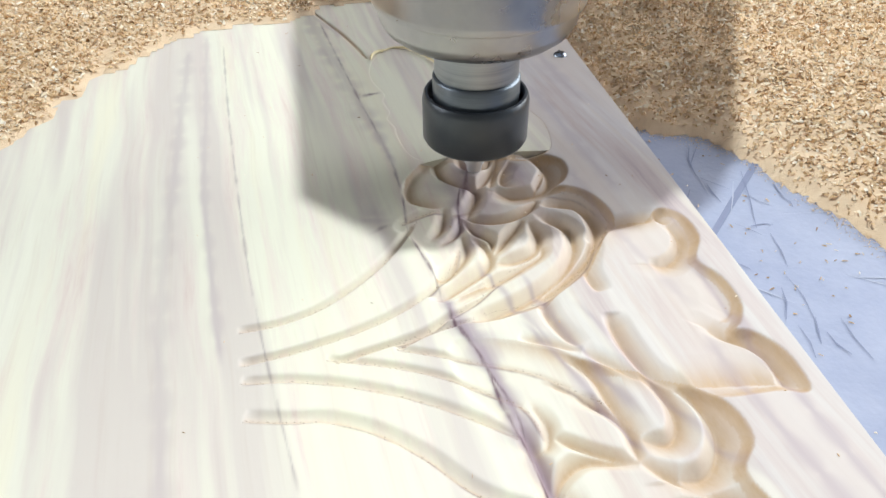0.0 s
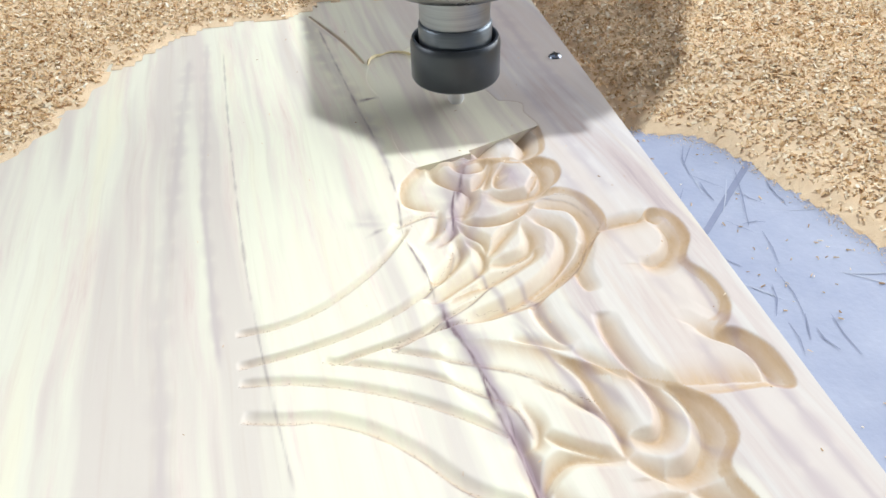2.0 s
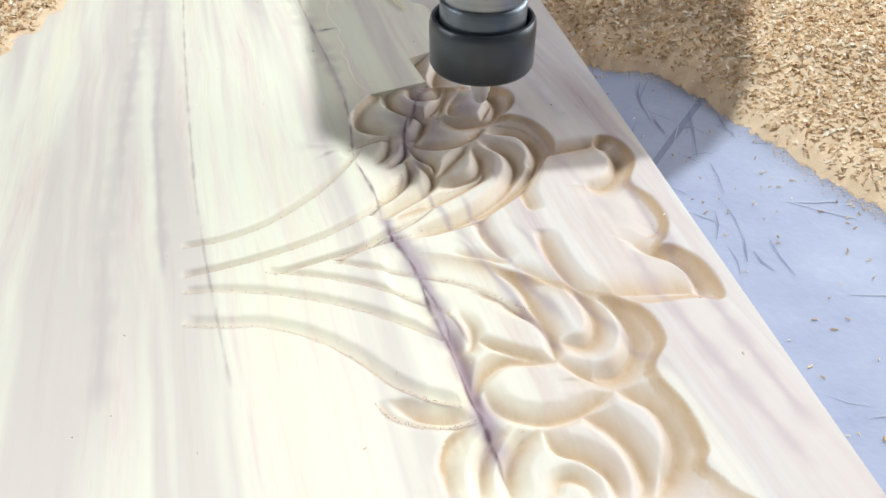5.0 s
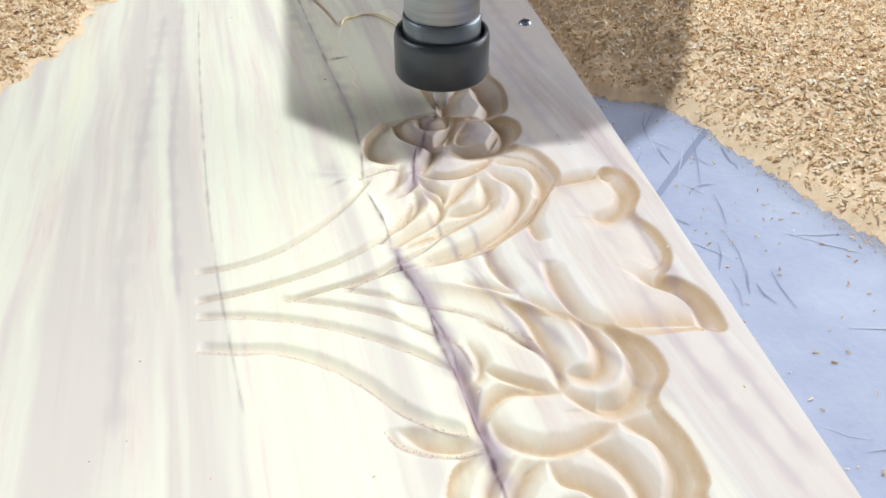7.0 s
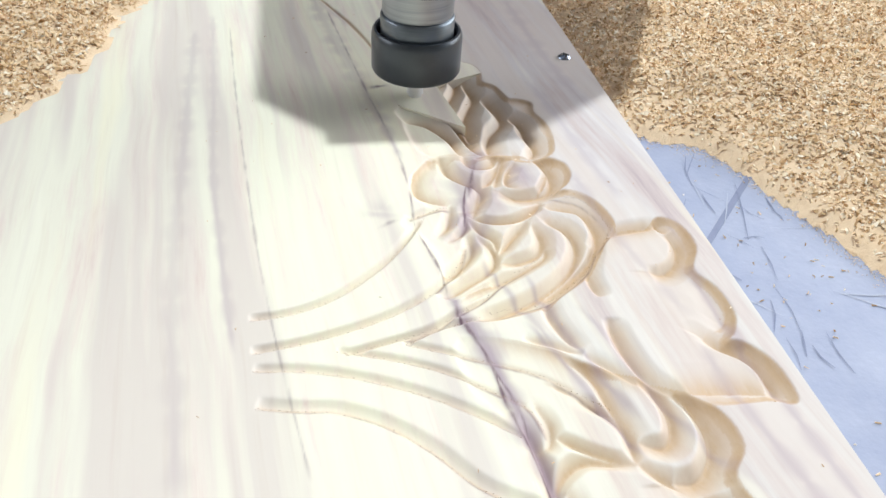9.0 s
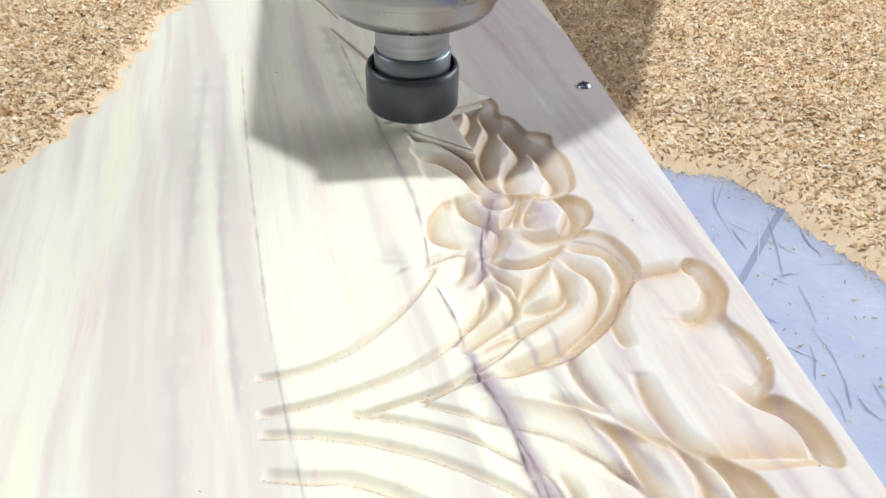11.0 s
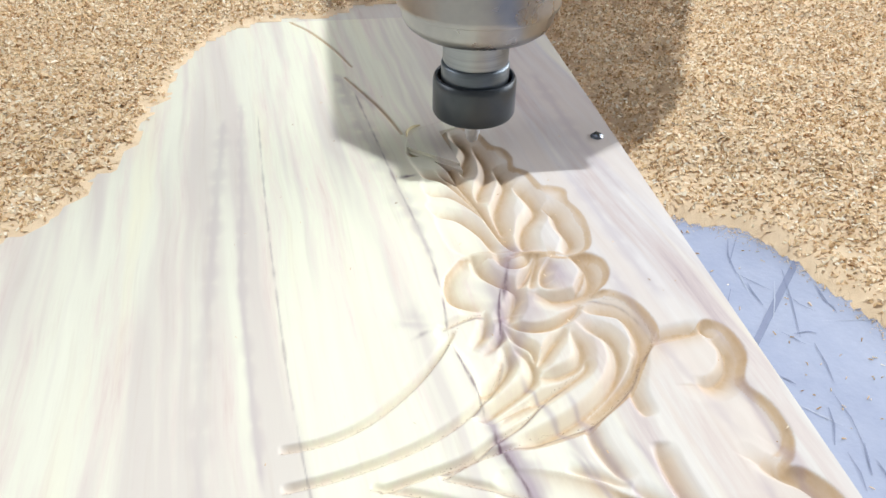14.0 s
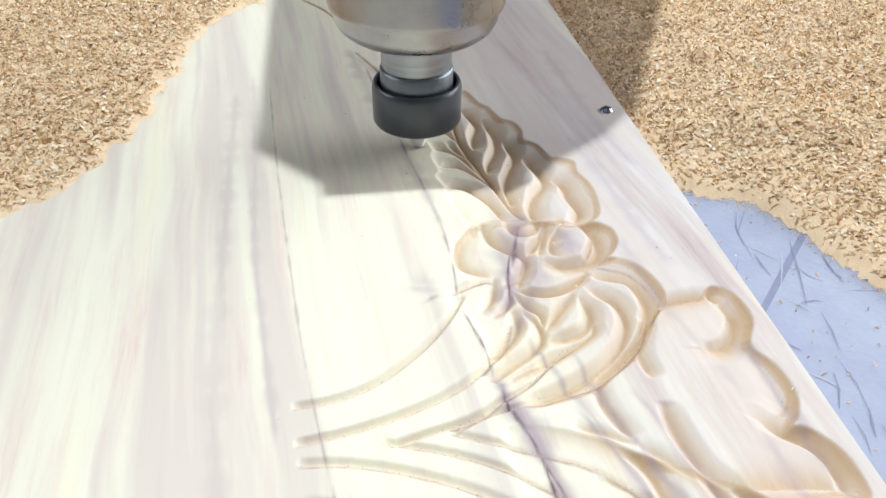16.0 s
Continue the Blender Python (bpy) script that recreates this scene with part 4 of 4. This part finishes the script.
part("collar", lathe([(0.0, 0.0150), (0.0168, 0.0150), (0.0170, 0.0272), (0.0165, 0.0280), (0.0158, 0.0283), (0.0, 0.0283)], 72), COLLAR, spindle, "blued steel collar", True)
part("shaft", lathe([(0.0, 0.0283), (0.0158, 0.0283), (0.0162, 0.0292), (0.0162, 0.0413), (0.0168, 0.0430), (0.0176, 0.0438), (0.0, 0.0442)], 72), STEEL, spindle, "bright turned shaft", True)
part("nose", lathe([(0.0, 0.0428), (0.0172, 0.0430), (0.0250, 0.0441), (0.0308, 0.0458), (0.0343, 0.0486), (0.0360, 0.0520), (0.0364, 0.0563), (0.0368, 0.0574), (0.0, 0.0574)], 96), BODY, spindle, "rounded steel nose of the spindle", True)
part("barrel", lathe([(0.0, 0.0572), (0.0370, 0.0572), (0.0381, 0.0578), (0.0386, 0.0590), (0.0384, 0.0606), (0.0383, 0.1500), (0.0, 0.1500)], 96), BODY, spindle, "dusty steel barrel", True)
clamp = part("clamp", box((0.086, 0.078, 0.12), (0.005, -0.001, 0.1352), 0.0022, 3), PAINT, spindle, "pale blue painted spindle clamp", True)
sticker = part("sticker", box((0.0225, 0.0003, 0.0092), (0.0065, -0.0402, 0.0802), 0.0001, 1), YELLOW, clamp, "yellow direction sticker")


def arrow():
    """A left-pointing arrow with a notched tail, lying on the sticker."""
    bm = bmesh.new()
    pieces = [[(-0.0078, 0), (-0.0046, -0.0021), (-0.0046, 0.0021)], [(-0.0046, -0.0007), (0.0046, -0.0007), (0.0046, 0.0007), (-0.0046, 0.0007)],
              [(0.0022, 0.0), (0.0044, -0.0023), (0.0066, -0.0023), (0.0052, 0.0)], [(0.0022, 0.0), (0.0052, 0.0), (0.0066, 0.0023), (0.0044, 0.0023)]]
    for k, piece in enumerate(pieces):
        y = -0.04062 - 0.00003 * k
        front = [bm.verts.new((0.0065 + x, y, 0.0802 + z)) for x, z in piece]
        back = [bm.verts.new((0.0065 + x, -0.0402, 0.0802 + z)) for x, z in piece]
        bm.faces.new(front)
        for n in range(len(front)):
            m = (n + 1) % len(front)
            bm.faces.new((front[m], front[n], back[n], back[m]))
    return bm


part("arrow", arrow(), INK, clamp, "black arrow")
part("carriage", prism([(-0.034, -0.033), (0.052, -0.031), (0.086, -0.008), (0.110, 0.018), (0.141, 0.083), (0.190, 0.180), (0.190, 0.26), (-0.062, 0.26), (-0.062, 0.002), (-0.061, -0.003)], 0.150, 0.26), PAINT, spindle, "pale blue sliding carriage")

# The spindle's way over the panel: seconds, x, y and height of its nut
WAY = [
    (0.0, 0.0581, 0.2558, 0.0143),
    (0.2, 0.0618, 0.2584, 0.0154),
    (0.3, 0.0628, 0.2518, 0.0134),
    (0.5, 0.0479, 0.2633, 0.0118),
    (0.7, 0.0587, 0.2636, 0.0124),
    (0.9, 0.0583, 0.2620, 0.0118),
    (1.0, 0.0595, 0.2778, 0.0123),
    (1.2, 0.0622, 0.2470, 0.0123),
    (1.4, 0.0672, 0.2647, 0.0165),
    (1.5, 0.0667, 0.2589, 0.0146),
    (1.6, 0.0644, 0.2491, 0.0126),
    (1.8, 0.0741, 0.2731, 0.0133),
    (2.0, 0.0646, 0.3176, 0.0131),
    (2.2, 0.0776, 0.3104, 0.0135),
    (2.4, 0.0603, 0.3160, 0.0130),
    (2.5, 0.0658, 0.2820, 0.0126),
    (2.7, 0.0646, 0.2568, 0.0124),
    (2.9, 0.0753, 0.2751, 0.0174),
    (3.0, 0.0728, 0.2634, 0.0161),
    (3.2, 0.0672, 0.2416, 0.0135),
    (3.4, 0.0771, 0.2755, 0.0141),
    (3.5, 0.0836, 0.2712, 0.0131),
    (3.7, 0.0668, 0.2472, 0.0119),
    (3.9, 0.0768, 0.2517, 0.0178),
    (4.0, 0.0806, 0.2357, 0.0178),
    (4.2, 0.0738, 0.2188, 0.0121),
    (4.4, 0.0743, 0.1890, 0.0111),
    (4.5, 0.0469, 0.1736, 0.0104),
    (4.6, 0.0522, 0.1890, 0.0119),
    (4.7, 0.0797, 0.2139, 0.0145),
    (4.8, 0.0718, 0.2344, 0.0145),
    (5.0, 0.0810, 0.2467, 0.0180),
    (5.2, 0.0920, 0.2967, 0.0163),
    (7.3, 0.0612, 0.2799, 0.0127),
    (7.5, 0.0590, 0.3126, 0.0164),
    (7.7, 0.0624, 0.2663, 0.0146),
    (7.8, 0.0501, 0.2796, 0.0146),
    (8.0, 0.0353, 0.2834, 0.0134),
    (8.2, 0.0278, 0.2982, 0.0127),
    (8.3, 0.0413, 0.2900, 0.0127),
    (8.5, 0.0623, 0.3024, 0.0163),
    (8.7, 0.0539, 0.3013, 0.0149),
    (8.9, 0.0501, 0.2828, 0.0119),
    (9.0, 0.0392, 0.3198, 0.0133),
    (9.2, 0.0311, 0.3094, 0.0134),
    (11.3, 0.0316, 0.3235, 0.0125),
    (11.5, 0.0502, 0.3228, 0.0136),
    (11.7, 0.0596, 0.3519, 0.0160),
    (11.9, 0.0469, 0.3300, 0.0137),
    (12.0, 0.0503, 0.3230, 0.0133),
    (12.2, 0.0647, 0.3623, 0.0142),
    (12.5, 0.0495, 0.3346, 0.0135),
    (12.7, 0.0562, 0.3542, 0.0172),
    (13.0, 0.0486, 0.3443, 0.0138),
    (13.2, 0.0280, 0.3593, 0.0135),
    (13.5, 0.0363, 0.3555, 0.0135),
    (13.7, 0.0523, 0.3655, 0.0155),
    (14.0, 0.0604, 0.3635, 0.0146),
    (14.2, 0.0538, 0.3838, 0.0137),
    (14.5, 0.0315, 0.3742, 0.0137),
    (14.7, 0.0589, 0.3638, 0.0138),
    (15.0, 0.0313, 0.3682, 0.0162),
    (15.2, 0.0258, 0.3464, 0.0143),
    (15.5, 0.0308, 0.3274, 0.0134),
    (16.0, 0.0224, 0.3334, 0.0134),
]

# ---- wood not yet cut: slanting strips of the frond, taken down one by one as the cutter passes ----
STRIP = 0.0042
strips = []
for k in range(30):
    for hand, reach in ((1, 0.046), (-1, 0.034)):
        start = 0.2668
        y0, y1 = start + STRIP * k, start + STRIP * (k + 1)
        foot = [(0.0618 - 0.17 * (y - 0.2668), y) for y in (y0, y1)]
        rise = 0.42 if hand > 0 else 0.80
        if hand < 0:
            reach = float(np.interp(y0, (0.30, 0.32, 0.345, 0.352, 0.365, 0.38), (0.034, 0.030, 0.0245, 0.022, 0.013, 0.006)))
        if k == 0 and hand < 0:
            foot[0], y0 = (foot[0][0], 0.2690), 0.2600 - rise * reach
        elif k == 0:
            y0 = 0.2612 - rise * reach
        strips.append((hand, start + STRIP * k, [foot[0], foot[1], (foot[1][0] + hand * reach, y1 + rise * reach), (foot[0][0] + hand * reach, y0 + rise * reach)]))


def motions():
    walk(spindle, [(t, pose(x, y, z)) for t, x, y, z in WAY])
    walk(far_drift, [(0.0, pose(0, 0, 0)), (1.5, pose(0, 0.012, 0)), (3.5, pose(0, 0.026, 0)), (5.2, pose(0, 0.034, 0)), (8.0, pose(0, 0.046, 0)), (9.2, pose(0, 0.058, 0)), (11.5, pose(0.004, 0.105, 0)), (12.5, pose(0.005, 0.112, 0)), (16.0, pose(0.008, 0.118, 0))])
    walk(scribed_burr, [(0.0, pose(0, 0, 0)), (9.6, pose(0, 0, 0)), (10.6, pose(0, 0, -0.012)), (16.0, pose(0, 0, -0.012))])
    right_at = ((0.266, 1.2), (0.270, 2.0), (0.275, 3.5), (0.290, 5.2), (0.318, 7.3), (0.325, 8.5), (0.335, 11.5), (0.350, 12.5), (0.365, 14.0), (0.392, 15.0))
    left_at = ((0.266, 7.8), (0.286, 8.9), (0.297, 11.4), (0.301, 12.5), (0.318, 13.9), (0.346, 14.4), (0.392, 15.2))
    for hand, y, outline in strips:
        done = float(np.interp(y, *zip(*(right_at if hand > 0 else left_at))))
        strip = part("uncut_wood", prism(outline, -0.0081, -0.00012), WOOD, panel, "uncut pale wood")
        walk(strip, [(0.0, pose(0, 0, 0)), (done - 0.25, pose(0, 0, 0)), (done, pose(0, 0, -0.0095)), (16.0, pose(0, 0, -0.0095))])


motions()
